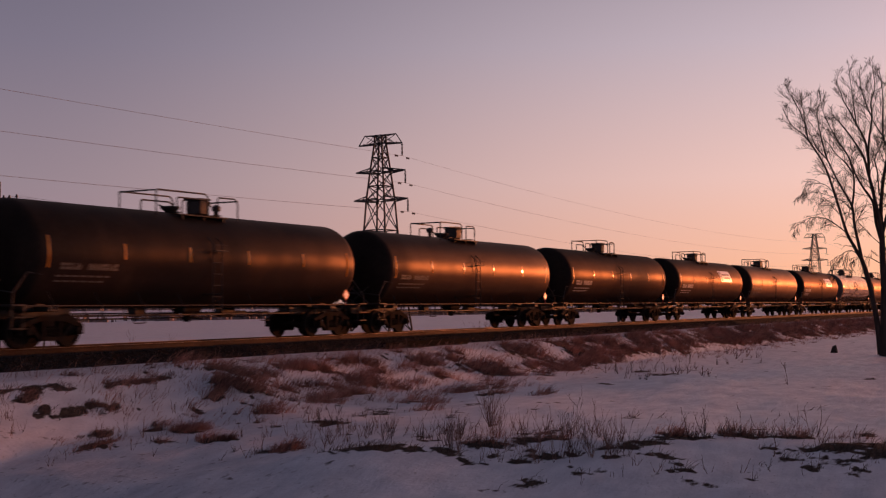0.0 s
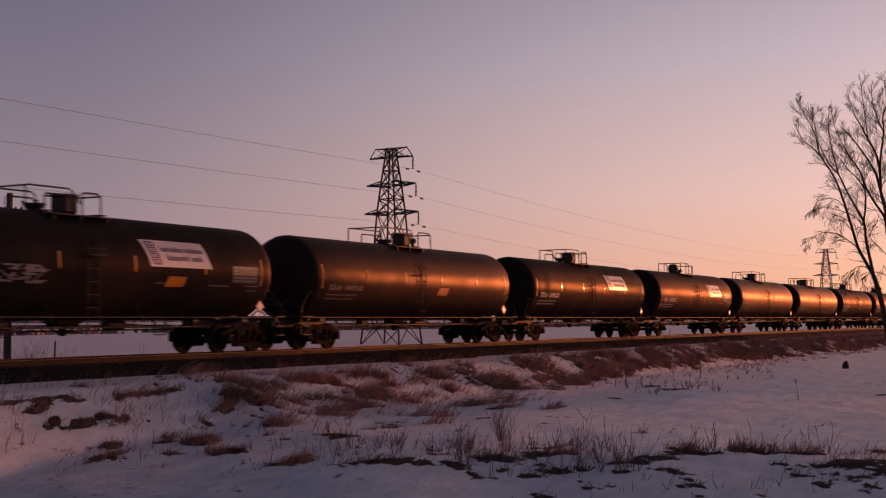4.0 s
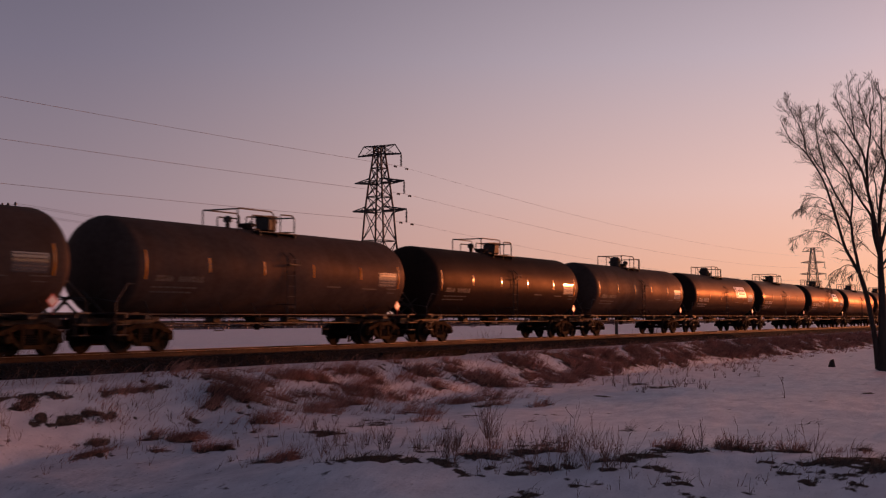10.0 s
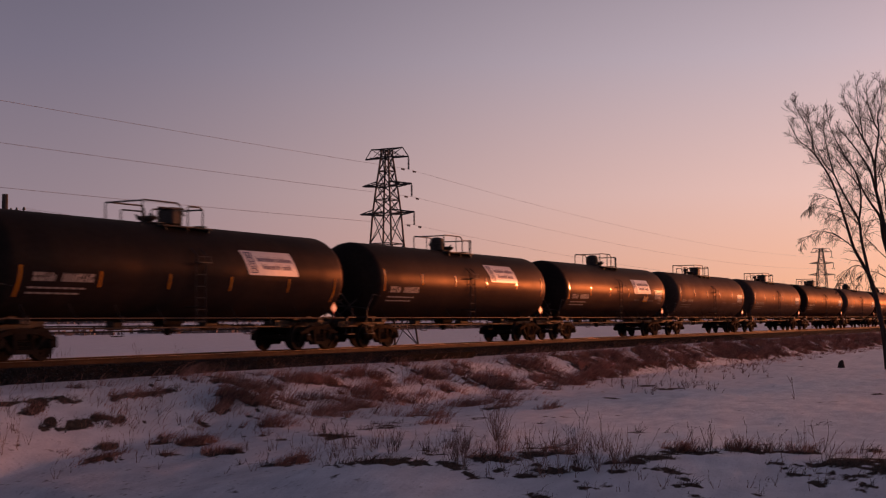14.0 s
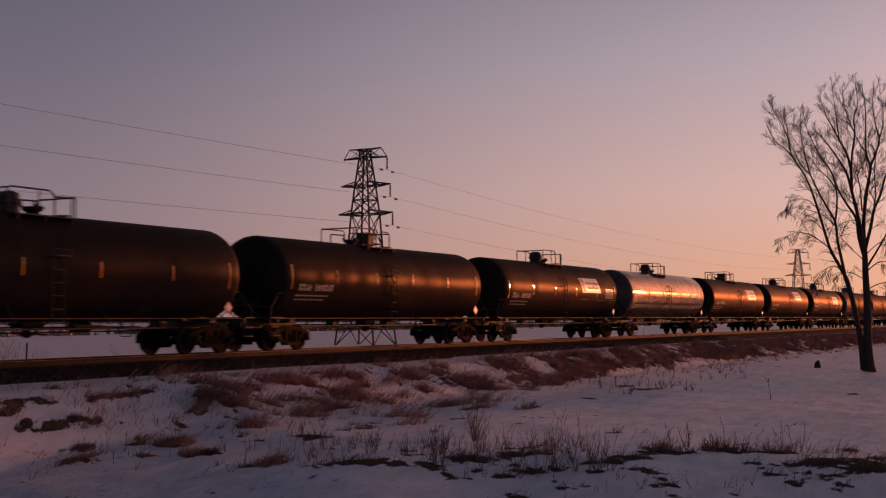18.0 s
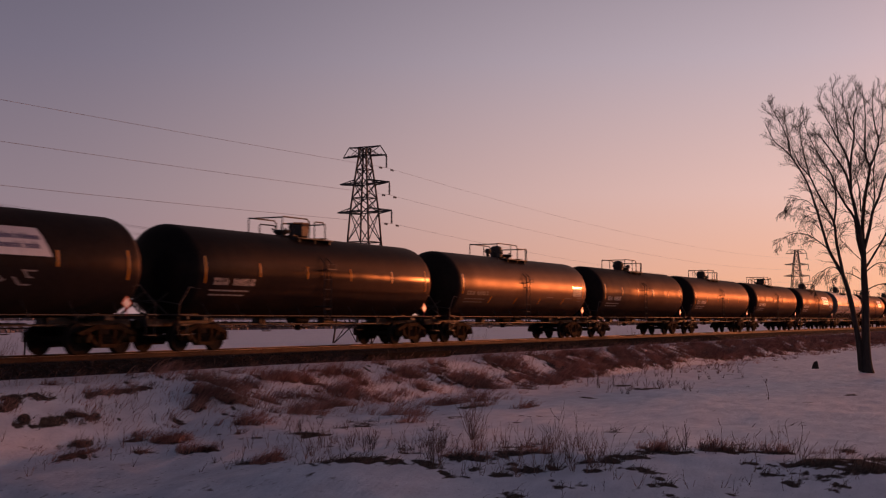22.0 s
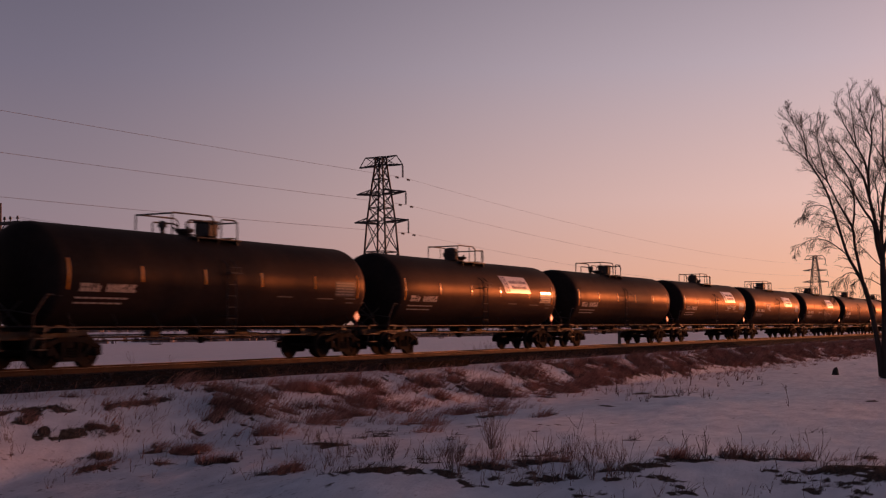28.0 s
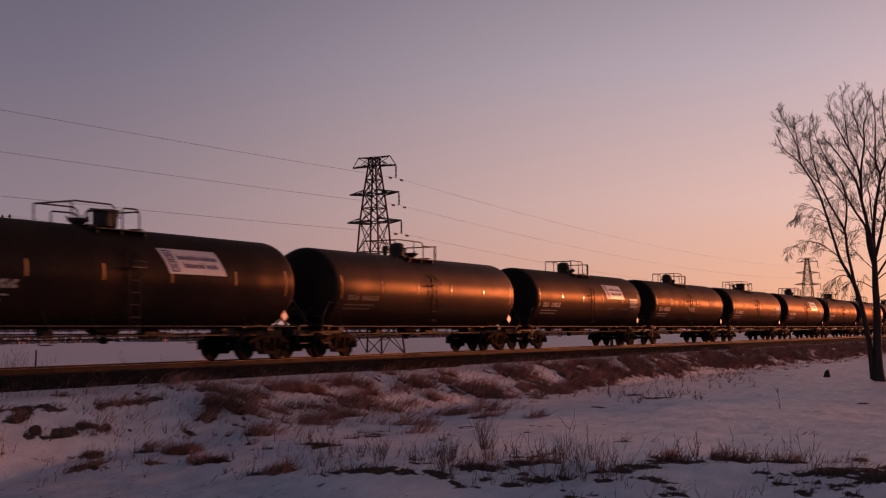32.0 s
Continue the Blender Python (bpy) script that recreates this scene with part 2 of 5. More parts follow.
BLACK_PAINT = paint_material("black_tank_paint", (0.017, 0.014, 0.014), (0.026, 0.019, 0.016), 0.0115, 0.34, ripple=0.007, warm=0.11)
DENTED_PAINT = paint_material("dented_black_tank_paint", (0.017, 0.014, 0.014), (0.027, 0.020, 0.017), 0.0105, 0.33, ripple=0.024, warm=0.075)
BROWN_PAINT = paint_material("dusty_tank_paint", (0.018, 0.014, 0.013), (0.029, 0.021, 0.017), 0.021, 0.35, ripple=0.009, warm=0.17)
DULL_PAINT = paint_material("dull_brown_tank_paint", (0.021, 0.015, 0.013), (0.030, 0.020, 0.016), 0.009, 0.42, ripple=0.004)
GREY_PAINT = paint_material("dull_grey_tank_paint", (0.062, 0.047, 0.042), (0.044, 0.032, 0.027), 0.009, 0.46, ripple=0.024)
GLOSS_PAINT = paint_material("glossy_tank_paint", (0.05, 0.055, 0.065), (0.045, 0.048, 0.055), 0.11, 0.18, ripple=0.001, warm=0.02)
SLEEK_PAINT = paint_material("shiny_black_tank_paint", (0.012, 0.010, 0.010), (0.020, 0.014, 0.011), 0.018, 0.21, ripple=0.0015, warm=0.11)
STEEL = material("dark_steel", (0.036, 0.030, 0.027), 0.6, 0.0, vary=0.4, scale=12, bump=0.2, bump_scale=30, stain=(0.035, 0.02, 0.012), stain_scale=3.0, spec=0.3)
# lighter copy of the steel: sunlight on ladders and platforms put into the colour
LADDER = material("sunlit_ladder_steel", (0.05, 0.041, 0.036), 0.6, 0.0, vary=0.35, scale=8, spec=0.3)
OCHRE = material("rusty_cast_steel", (0.048, 0.028, 0.014), 0.9, 0.0, vary=0.5, scale=7, bump=0.35, bump_scale=25, stain=(0.02, 0.012, 0.008), stain_scale=4.0, spec=0.05)
TRUCK = material("dusty_cast_steel", (0.020, 0.016, 0.014), 0.85, 0.0, vary=0.4, scale=9, bump=0.35, bump_scale=25, stain=(0.020, 0.012, 0.007), stain_scale=4.0, spec=0.04)
WHEEL = material("wheel_steel", (0.020, 0.016, 0.014), 0.85, 0.0, vary=0.3, scale=10, spec=0.06)
RAIL = material("rail_steel", (0.036, 0.020, 0.013), 0.75, 0.1, vary=0.3, scale=5, stain=(0.04, 0.02, 0.012), stain_scale=3, spec=0.25)
RAIL_TOP = material("polished_rail_head", (0.20, 0.17, 0.155), 0.45, 1.0, vary=0.1)
TIE = material("creosoted_timber", (0.06, 0.045, 0.035), 0.85, vary=0.4, scale=8, bump=0.4, stretch=(1, 0.2, 1), per_object=0.3)
DARK_PLANK = material("dark_plank_timber", (0.007, 0.006, 0.006), 0.95, vary=0.4, scale=7, bump=0.5, stretch=(0.2, 1, 1), spec=0.05)
BALLAST = material("crushed_stone_ballast", (0.024, 0.020, 0.019), 0.95, vary=0.6, scale=16, bump=1.0, bump_scale=22, stain=(0.014, 0.011, 0.010), stain_scale=0.7, spec=0.05)
STONE = material("ballast_stone", (0.034, 0.032, 0.034), 0.9, vary=0.5, scale=5, spec=0.2)
YELLOW = material("reflective_yellow_tape", (0.50, 0.18, 0.006), 0.12, vary=0.2, scale=9, spec=0.4)
WHITE = material("white_vinyl", (0.62, 0.60, 0.62), 0.32, vary=0.08, scale=5)
INK = material("blue_grey_ink", (0.06, 0.06, 0.14), 0.5, vary=0.2)
MARKING = material("white_stencil_paint", (0.27, 0.25, 0.24), 0.55, vary=0.3, scale=14)
PANEL = material("data_panel_paint", (0.06, 0.055, 0.052), 0.6, vary=0.3, scale=9)
GRAFFITI = material("faded_spray_paint", (0.17, 0.16, 0.17), 0.6, vary=0.4, scale=6)
RED = material("placard_red", (0.5, 0.06, 0.05), 0.4, vary=0.1)
PLACARD = material("placard_white", (0.78, 0.74, 0.74), 0.3, vary=0.1)
DECAL = material("glossy_data_decal", (0.05, 0.045, 0.043), 0.13, vary=0.2, scale=6, spec=0.8)
LATTICE = material("weathered_tower_steel", (0.045, 0.042, 0.043), 0.75, 0.0, vary=0.25, scale=2, spec=0.2)
WIRE = material("aluminium_conductor", (0.26, 0.24, 0.25), 0.5, 0.4, vary=0.1)
GLASSY = material("porcelain_insulator", (0.06, 0.035, 0.03), 0.3, vary=0.2)
BARK = material("grey_brown_bark", (0.038, 0.029, 0.025), 0.9, vary=0.45, scale=7, bump=0.9, bump_scale=14, stretch=(1, 1, 0.25))
TWIG = material("bare_twig_bark", (0.055, 0.037, 0.030), 0.85, vary=0.3, scale=3)
POLE = material("weathered_pole_timber", (0.075, 0.06, 0.05), 0.9, vary=0.35, scale=6, bump=0.5, stretch=(1, 1, 0.15))


def grass_material(name, base, tip):
    """Dry blades: colour runs along the blade, and differs from blade to blade."""
    m = bpy.data.materials.new(name)
    m.use_nodes = True
    nt = m.node_tree
    N, L = nt.nodes.new, nt.links.new
    b = nt.nodes["Principled BSDF"]
    b.inputs["Roughness"].default_value = 0.8
    g, r = N("ShaderNodeNewGeometry"), N("ShaderNodeValToRGB")
    r.color_ramp.elements[0].color, r.color_ramp.elements[1].color = (*base, 1), (*tip, 1)
    L(g.outputs["Random Per Island"], r.inputs[0])
    # clumps differ in how bleached they are
    co, n, mr, hsv = N("ShaderNodeTexCoord"), N("ShaderNodeTexNoise"), N("ShaderNodeMapRange"), N("ShaderNodeHueSaturation")
    n.inputs["Scale"].default_value, n.inputs["Detail"].default_value = 1.6, 3.0
    mr.inputs[1].default_value, mr.inputs[2].default_value, mr.inputs[3].default_value, mr.inputs[4].default_value = 0.32, 0.68, 0.35, 1.55
    L(co.outputs["Object"], n.inputs["Vector"])
    L(n.outputs[0], mr.inputs[0])
    L(mr.outputs[0], hsv.inputs["Value"])
    L(r.outputs[0], hsv.inputs["Color"])
    L(hsv.outputs[0], b.inputs["Base Color"])
    return m


GRASS = grass_material("dry_reddish_grass", (0.18, 0.080, 0.062), (0.52, 0.27, 0.21))
MATTED = grass_material("dead_matted_grass", (0.045, 0.035, 0.028), (0.15, 0.10, 0.075))
WEED = grass_material("dry_weed_stalk", (0.10, 0.062, 0.050), (0.29, 0.175, 0.135))
FAR_WOOD = grass_material("distant_bare_wood", (0.17, 0.13, 0.13), (0.30, 0.24, 0.23))

# ---- mesh helpers ----
CACHE = {}


def mesh_of(name, bm, mat, smooth=False):
    me = bpy.data.meshes.new(name)
    bm.to_mesh(me)
    bm.free()
    me.materials.append(mat)
    if smooth:
        me.shade_smooth()
    return me


def soup(name, verts, faces, mat, smooth=False):
    me = bpy.data.meshes.new(name)
    me.from_pydata([tuple(v) for v in verts], [], [tuple(f) for f in faces])
    me.materials.append(mat)
    if smooth:
        me.shade_smooth()
    me.update()
    return me


def part(name, me, parent, at=(0, 0, 0), rz=0.0, label=""):
    ob = new(name, me)
    ob.parent = parent
    ob.location = at
    ob.rotation_euler = (0, 0, rz)
    if label:
        tagged(ob, label)
    return ob


def cached(key, make):
    if key not in CACHE:
        CACHE[key] = make()
    return CACHE[key]


def box(bm, x, y, z, sx, sy, sz, rot=None, bevel=0.0):
    m = Matrix.Translation((x, y, z)) @ (rot or Matrix.Identity(4)) @ Matrix.Diagonal((sx, sy, sz, 1))
    g = bmesh.ops.create_cube(bm, size=1, matrix=m)
    if bevel:
        edges = list({e for v in g["verts"] for e in v.link_edges})
        bmesh.ops.bevel(bm, geom=edges, offset=bevel, segments=1, affect="EDGES")


def rod(bm, a, b, r, n=6, r2=None):
    a, b = Vector(a), Vector(b)
    d = b - a
    m = Matrix.Translation((a + b) / 2) @ d.to_track_quat("Z", "Y").to_matrix().to_4x4()
    bmesh.ops.create_cone(bm, cap_ends=True, segments=n, radius1=r, radius2=r if r2 is None else r2, depth=d.length, matrix=m)


def chain(bm, pts, r, n=6):
    for a, b in zip(pts, pts[1:]):
        rod(bm, a, b, r, n)


def cord(bm, pts, r, n=5):
    """One unbroken round line along gently bent points."""
    pts = [Vector(p) for p in pts]
    rings = []
    for i, p in enumerate(pts):
        d = (pts[min(i + 1, len(pts) - 1)] - pts[max(i - 1, 0)]).normalized()
        side = d.cross(Vector((0, 0, 1))).normalized()
        up = side.cross(d)
        rings.append([bm.verts.new(p + r * (math.cos(k * math.tau / n) * side + math.sin(k * math.tau / n) * up)) for k in range(n)])
    for one, two in zip(rings, rings[1:]):
        for k in range(n):
            bm.faces.new((one[k], one[(k + 1) % n], two[(k + 1) % n], two[k]))
    bm.faces.new(rings[0][::-1])
    bm.faces.new(rings[-1])


def lathe(bm, prof, axis="x", n=32, at=(0, 0, 0)):
    """Turn a profile of (along, radius) round an axis."""
    rings = []
    for s, r in prof:
        ring = []
        for k in range(n):
            a = 2 * math.pi * k / n
            u, v = r * math.cos(a), r * math.sin(a)
            p = (s, u, v) if axis == "x" else (u, s, v) if axis == "y" else (u, v, s)
            ring.append(bm.verts.new(Vector(p) + Vector(at)))
        rings.append(ring)
    for p, q in zip(rings, rings[1:]):
        for k in range(n):
            bm.faces.new((p[k], p[(k + 1) % n], q[(k + 1) % n], q[k]))
    bm.faces.new(rings[0])
    bm.faces.new(rings[-1])
    bmesh.ops.recalc_face_normals(bm, faces=bm.faces)


# ---- ground: one sheet to the horizon ----
PROFILE_Y = [-3000, 0, 9, 12, 18, 20, 22.3, 23.5, 25.3, 28, 29.2, 31, 36, 60, 260, 600, 3000]
PROFILE_Z = [-1.0, -1, -1, -1, -1.05, -0.95, 0.03, 0.10, 0.10, 0.10, 0.1, 0, -1.3, -1.5, -0.6, 3.6, 6.5]


def drift(x, y):
    return (0.10 * noise.noise((x * 0.13, y * 0.3, 0)) + 0.06 * noise.noise((x * 0.5, y * 0.9, 3)) + 0.025 * noise.noise((x * 1.7, y * 2.6, 7)))


# patches of bare turf: along and across the slope of the embankment, then on the level ground
SLOPE_NEAR = ((30.38, 21.91, 0.59, 0.36), (31.52, 21.68, 0.71, 0.45), (33.56, 21.98, 0.63, 0.35), (34.56, 21.71, 0.54, 0.28), (34.13, 21.23, 0.42, 0.18), (32.59, 20.93, 0.98, 0.15), (32.56, 20.5, 0.81, 0.16), (30.84, 20.3, 0.49, 0.16), (30.86, 19.98, 0.7, 0.21), (30.23, 20.59, 0.39, 0.24),
              (29.82, 19.92, 0.47, 0.3), (29.37, 20.79, 0.38, 0.23), (28.2, 20.53, 0.37, 0.27), (27.85, 19.16, 0.57, 0.4), (28.4, 21.46, 0.53, 0.33), (26.29, 20.42, 0.5, 0.9), (27.34, 21.67, 0.66, 0.8), (25.33, 20.58, 0.45, 0.3), (24.95, 18.68, 0.43, 0.5), (21.61, 15.59, 0.28, 0.3))
SLOPE_MID = ((36.01, 21.32, 0.55, 0.32), (37.79, 21.46, 0.73, 0.6), (37.14, 20.53, 0.45, 0.28), (33.74, 20.19, 0.54, 0.27), (35.36, 20.4, 0.43, 0.16), (30.46, 17.63, 0.59, 0.6), (30.23, 16.72, 0.36, 0.5), (27.61, 15.77, 0.3, 0.3), (39.95, 21.49, 0.53, 0.37), (40.18, 20.8, 0.76, 0.51),
             (41.54, 20.44, 0.73, 0.72), (36.35, 17.84, 0.34, 0.7), (33.1, 16.44, 0.59, 0.35), (34.83, 18.34, 0.54, 0.6), (45.04, 20.4, 0.78, 0.38), (45.87, 19.74, 0.68, 0.6), (49.7, 20.33, 0.85, 0.34), (53.49, 20.26, 0.6, 0.21), (33.96, 15.21, 0.51, 0.2))
TURF_FAR = ((-9.35, 28.35, 0.57, 0.17), (-8.85, 29.03, 0.22, 0.16), (-9.31, 27.87, 0.24, 0.16), (-7.85, 31.02, 0.53, 0.17), (-7.22, 32.26, 0.36, 0.2), (-8.93, 27.66, 0.19, 0.16), (-8.1, 28.91, 0.5, 0.16), (-8.36, 28.15, 0.46, 0.16), (-7.81, 28.93, 0.33, 0.16),
            (-7.9, 27.35, 0.45, 0.16), (-7.59, 27.85, 0.24, 0.16), (-7.46, 26.68, 0.51, 0.17), (-6.04, 27.19, 0.38, 0.2), (-5.8, 28.54, 0.48, 0.62), (-5.02, 27.45, 0.46, 0.37), (-6.63, 28.77, 0.22, 0.32), (-3.23, 25.78, 0.5, 0.6), (7.95, 49.55, 0.46, 1.36), (8.27, 46.25, 0.56, 1.06), (5.48, 41.26, 0.31, 0.79))
TURF_NEAR = ((-1.54, 23.36, 1.08, 0.6), (-0.48, 23.31, 0.26, 0.29), (0.05, 23.39, 0.37, 0.29), (0.81, 24.0, 0.44, 0.39), (1.63, 24.02, 0.22, 0.21), (2.27, 24.48, 0.33, 0.5), (0.35, 22.83, 0.31, 0.24),
             (0.88, 23.14, 0.21, 0.16), (1.38, 22.7, 0.23, 0.23), (1.93, 23.14, 0.26, 0.19), (2.43, 22.91, 0.3, 0.19), (3.02, 22.61, 0.2, 0.22), (3.16, 23.3, 0.18, 0.15), (2.35, 21.7, 0.21, 0.13))
TURF_EDGE = ((3.61, 23.13, 0.36, 0.31), (3.94, 22.58, 0.36, 0.23), (4.21, 21.63, 0.25, 0.18), (4.12, 21.19, 0.14, 0.12), (4.13, 22.0, 0.2, 0.12), (4.59, 24.38, 0.44, 0.6), (4.96, 24.06, 0.38, 0.4),
             (5.98, 24.63, 0.55, 0.5), (7.4, 22.8, 1.0, 0.6), (8.1, 22.3, 0.8, 0.6), (6.23, 22.35, 0.24, 0.14), (6.58, 22.67, 0.19, 0.15), (6.32, 21.66, 0.33, 0.24), (7.19, 21.32, 0.18, 0.22), (6.12, 23.08, 0.18, 0.16), (8.6, 23.1, 1.1, 0.6), (9.6, 22.9, 1.2, 0.7))


def level(x, y):
    """Sideways and depth coordinates of the level ground before the track."""
    return 0.4825 * x - 0.876 * y, 0.876 * x + 0.4825 * y


def bare(x, y):
    """How far dead turf shows through the snow, 0 to 1."""
    if not (10 < x < 190 and 1 < y < 24.3):
        return 0.0
    # streaks run down the slope and along the train's way
    a, c = 0.62 * x - 0.78 * y, 0.78 * x + 0.62 * y
    n = 0.55 * noise.noise((a * 0.25, c * 0.6, 4)) + 0.75 * noise.noise((a * 0.7, c * 1.5, 9)) + 0.55 * noise.noise((a * 1.5, c * 3.2, 15)) + 0.25 * noise.noise((x * 5, y * 5, 2))
    u, w = level(x, y)
    p, q = (u, w) if y < 19.2 else (x * 0.7, y * 1.5)
    wob = 0.6 * noise.noise((p * 1.4, q * 3.0, 40)) + 0.7 * noise.noise((p * 3.0, q * 6.5, 44)) + 0.35 * noise.noise((p * 7, q * 12.0, 47))
    if y > 17.6:
        low = float(np.interp(x, (30, 38, 47, 57, 90), (18.3, 18.7, 19.4, 20.2, 20.0)))
        need = float(np.interp(x, (18, 24, 37, 41, 46, 54, 90), (0.8, 0.65, 0.36, 0.0, -0.3, -0.32, -0.34))) + max(0, y - 22.1) * 0.9 + max(0, low + 0.5 - y) * 0.8
    elif w > 26:
        need = 0.62 - 0.32 * max(0, 1 - abs(u + 1.5) / 6) * max(0, 1 - abs(w - 32) / 11)
        n += 0.5 * noise.noise((u * 1.3, w * 1.5, 71))
    else:
        need = 0.24 if 20.0 < w and u > -0.5 else 0.6
    best = (n - need) / 0.55 + 0.12
    if 20 < x < 56:
        for spots in (SLOPE_NEAR, SLOPE_MID):
            for cx, cy, rx, ry in spots:
                # tongues that run down and along the slope
                r = math.hypot((x - cx + 0.5 * (y - cy)) * 0.6 / rx, (y - cy) / ry)
                if r < 1.9:
                    best = max(best, (0.86 - r + 1.0 * (wob + 0.5 * n)) / 0.7)
    if w < 52:
        for spots in (TURF_FAR, TURF_NEAR, TURF_EDGE):
            for cu, cw, ru, rw in spots:
                if y < 19.2:
                    r = math.hypot((u - cu) / (ru * 1.25), (w - cw) / (rw * 1.05))
                else:
                    # on the bank they lie along the contour
                    r = math.hypot((x - 0.4825 * cu - 0.876 * cw) * 0.67 / (ru * 1.7), (y + 0.876 * cu - 0.4825 * cw) / max(rw * 0.8, 0.17))
                if r < 2:
                    best = max(best, (0.95 - r + 0.9 * wob) / 0.7)
    # thin streaks of litter on the slope and its foot
    if 22 < x < 52 and y > 14:
        streak = noise.noise((u * 1.7, w * 2.0, 91)) + 0.7 * noise.noise((u * 4.5, w * 5.0, 95)) - 0.3 - 0.12 * max(0, 18.5 - y) - 0.06 * max(0, x - 38)
        best = max(best, 0.8 * streak / 0.4)
    # fine grit towards the viewer, with shade put in as extra dark specks
    if w < 27.5 and u < 1:
        best = max(best, (0.2 + 0.24 * noise.noise((u * 2.2, w * 4.0, 21)) + 0.2 * noise.noise((u * 7, w * 9, 27))) * min(1, (1 - u) / 3))
    return min(1.0, max(0.0, best))


def ground_z(x, y):
    z = float(np.interp(y, PROFILE_Y, PROFILE_Z))
    u, w = level(x, y)
    # the level ground breaks down into a hollow towards the viewer
    ridge = 23.6 + 0.5 * math.sin(u * 0.55 + 0.6) + 0.3 * math.sin(u * 1.3)
    z -= 0.14 * min(6, max(0, ridge - w)) * min(1, max(0, (21 - y) / 2))
    # and falls away towards the near end of the track, below a hummock under the tall grass
    # fall and hummock are added to put the snow at this end in shade
    z -= 0.08 * min(8, max(0, 24.5 - x)) * min(1, max(0, (22 - y) / 2)) * min(1, max(0, (y - 12) / 4))
    z += 0.36 * math.exp(-((x - 26.4) / 1.4) ** 2 - ((y - 20.6) / 1.8) ** 2)
    d = math.hypot(x, y)
    if d < 13:
        z = max(z, float(np.interp(d, (0, 3, 13), (0, 0, -1.8))))
    wild = float(np.interp(y, (-60, 0, 22, 24, 30, 34, 90), (0, 1, 1, 0.15, 0.15, 0.6, 0.1)))
    if abs(x - 40) < 250:
        z += wild * drift(x, y)
    return z


def build_ground():
    xs = np.concatenate([[-3000, -1500, -800, -400, -200, -100, -60, -30, -15, -6, 0], np.arange(4, 12, 0.6), np.arange(12, 30, 0.16), np.arange(30, 60, 0.27), np.arange(60, 100, 0.7), np.arange(100, 200, 2.5), [215, 240, 280, 340, 420, 600, 900, 1600, 3000]])
    ys = np.concatenate([[-3000, -1500, -700, -300, -120, -60, -25, -10, -4, 0], np.arange(1.5, 24.5, 0.17), np.arange(24.5, 30, 0.5), np.arange(30, 70, 1.6), [75, 85, 100, 130, 180, 260, 400, 700, 1300, 3000]])
    verts = [(x, y, ground_z(x, y)) for y in ys for x in xs]
    w = len(xs)
    faces = [(j * w + i, j * w + i + 1, (j + 1) * w + i + 1, (j + 1) * w + i) for j in range(len(ys) - 1) for i in range(w - 1)]
    me = soup("ground", verts, faces, SNOW, True)
    worn = me.attributes.new("bare", "FLOAT", "POINT")
    worn.data.foreach_set("value", [bare(v[0], v[1]) for v in verts])
    ob = new("ground", me)
    tagged(ob, "wind-drifted dusk snow over flat open ground", "snow ground", kind="structure")


build_ground()

# ---- railway ----
GAUGE = 0.75


def build_track():
    x0, x1 = -720.0, 900.0
    # ballast bed with sloped shoulders
    prof = [(-2.7, 0.0), (-1.85, 0.40), (-1.3, 0.43), (0, 0.42), (1.3, 0.43), (1.95, 0.40), (2.7, 0.0), (2.7, -0.2), (-2.7, -0.2)]
    xs = np.concatenate([np.arange(x0, 4, 24), np.arange(4, 120, 0.4), np.arange(120, x1 + 1, 26)])
    verts, faces, n = [], [], len(prof)
    for x in xs:
        near = 4 <= x <= 120
        for k, (dy, z) in enumerate(prof):
            j = noise.noise((x * 2.3, k * 5.1, 1)) if near else 0
            verts.append((x, TRACK_Y + dy + 0.10 * j * (k in (0, 1, 5, 6)), z + 0.035 * j * (k < 7)))
    for i in range(len(xs) - 1):
        for k in range(n):
            faces.append((i * n + k, i * n + (k + 1) % n, (i + 1) * n + (k + 1) % n, (i + 1) * n + k))
    tagged(new("ballast", soup("ballast", verts, faces, BALLAST)), "dark crushed-stone railway ballast bed", "ballast", kind="structure")
    track = tagged(new("railway_track"), "rusty steel rails on dark timber ties", "railway track", kind="structure")
    sect = [(-0.07, 0), (-0.07, 0.012), (-0.012, 0.035), (-0.012, 0.125), (-0.036, 0.14), (-0.036, 0.168), (0.036, 0.168), (0.036, 0.14), (0.012, 0.125), (0.012, 0.035), (0.07, 0.012), (0.07, 0)]
    for side in (-1, 1):
        y = TRACK_Y + side * GAUGE
        v = [(x, y + a, RAIL_Z - 0.17 + b) for x in (x0, x1) for a, b in sect]
        k = len(sect)
        fc = [(i, (i + 1) % k, k + (i + 1) % k, k + i) for i in range(k)] + [tuple(range(k)), tuple(range(k, 2 * k))]
        rail = part("rail", soup("rail", v, fc, RAIL), track)
        bm = bmesh.new()
        box(bm, (x0 + x1) / 2, y, RAIL_Z, x1 - x0, 0.06, 0.004)
        part("rail_head", mesh_of("rail_head", bm, RAIL_TOP), rail, label="polished bright running surface")
    bm = bmesh.new()
    box(bm, 0, 0, 0, 0.22, 2.6, 0.16, bevel=0.012)
    tie = mesh_of("tie", bm, TIE)
    for i in range(290):
        part("tie", tie, track, (12 + i * 0.53, TRACK_Y + 0.05 * noise.noise((i * 1.7, 0, 0)), RAIL_Z - 0.17 - 0.08))


build_track()


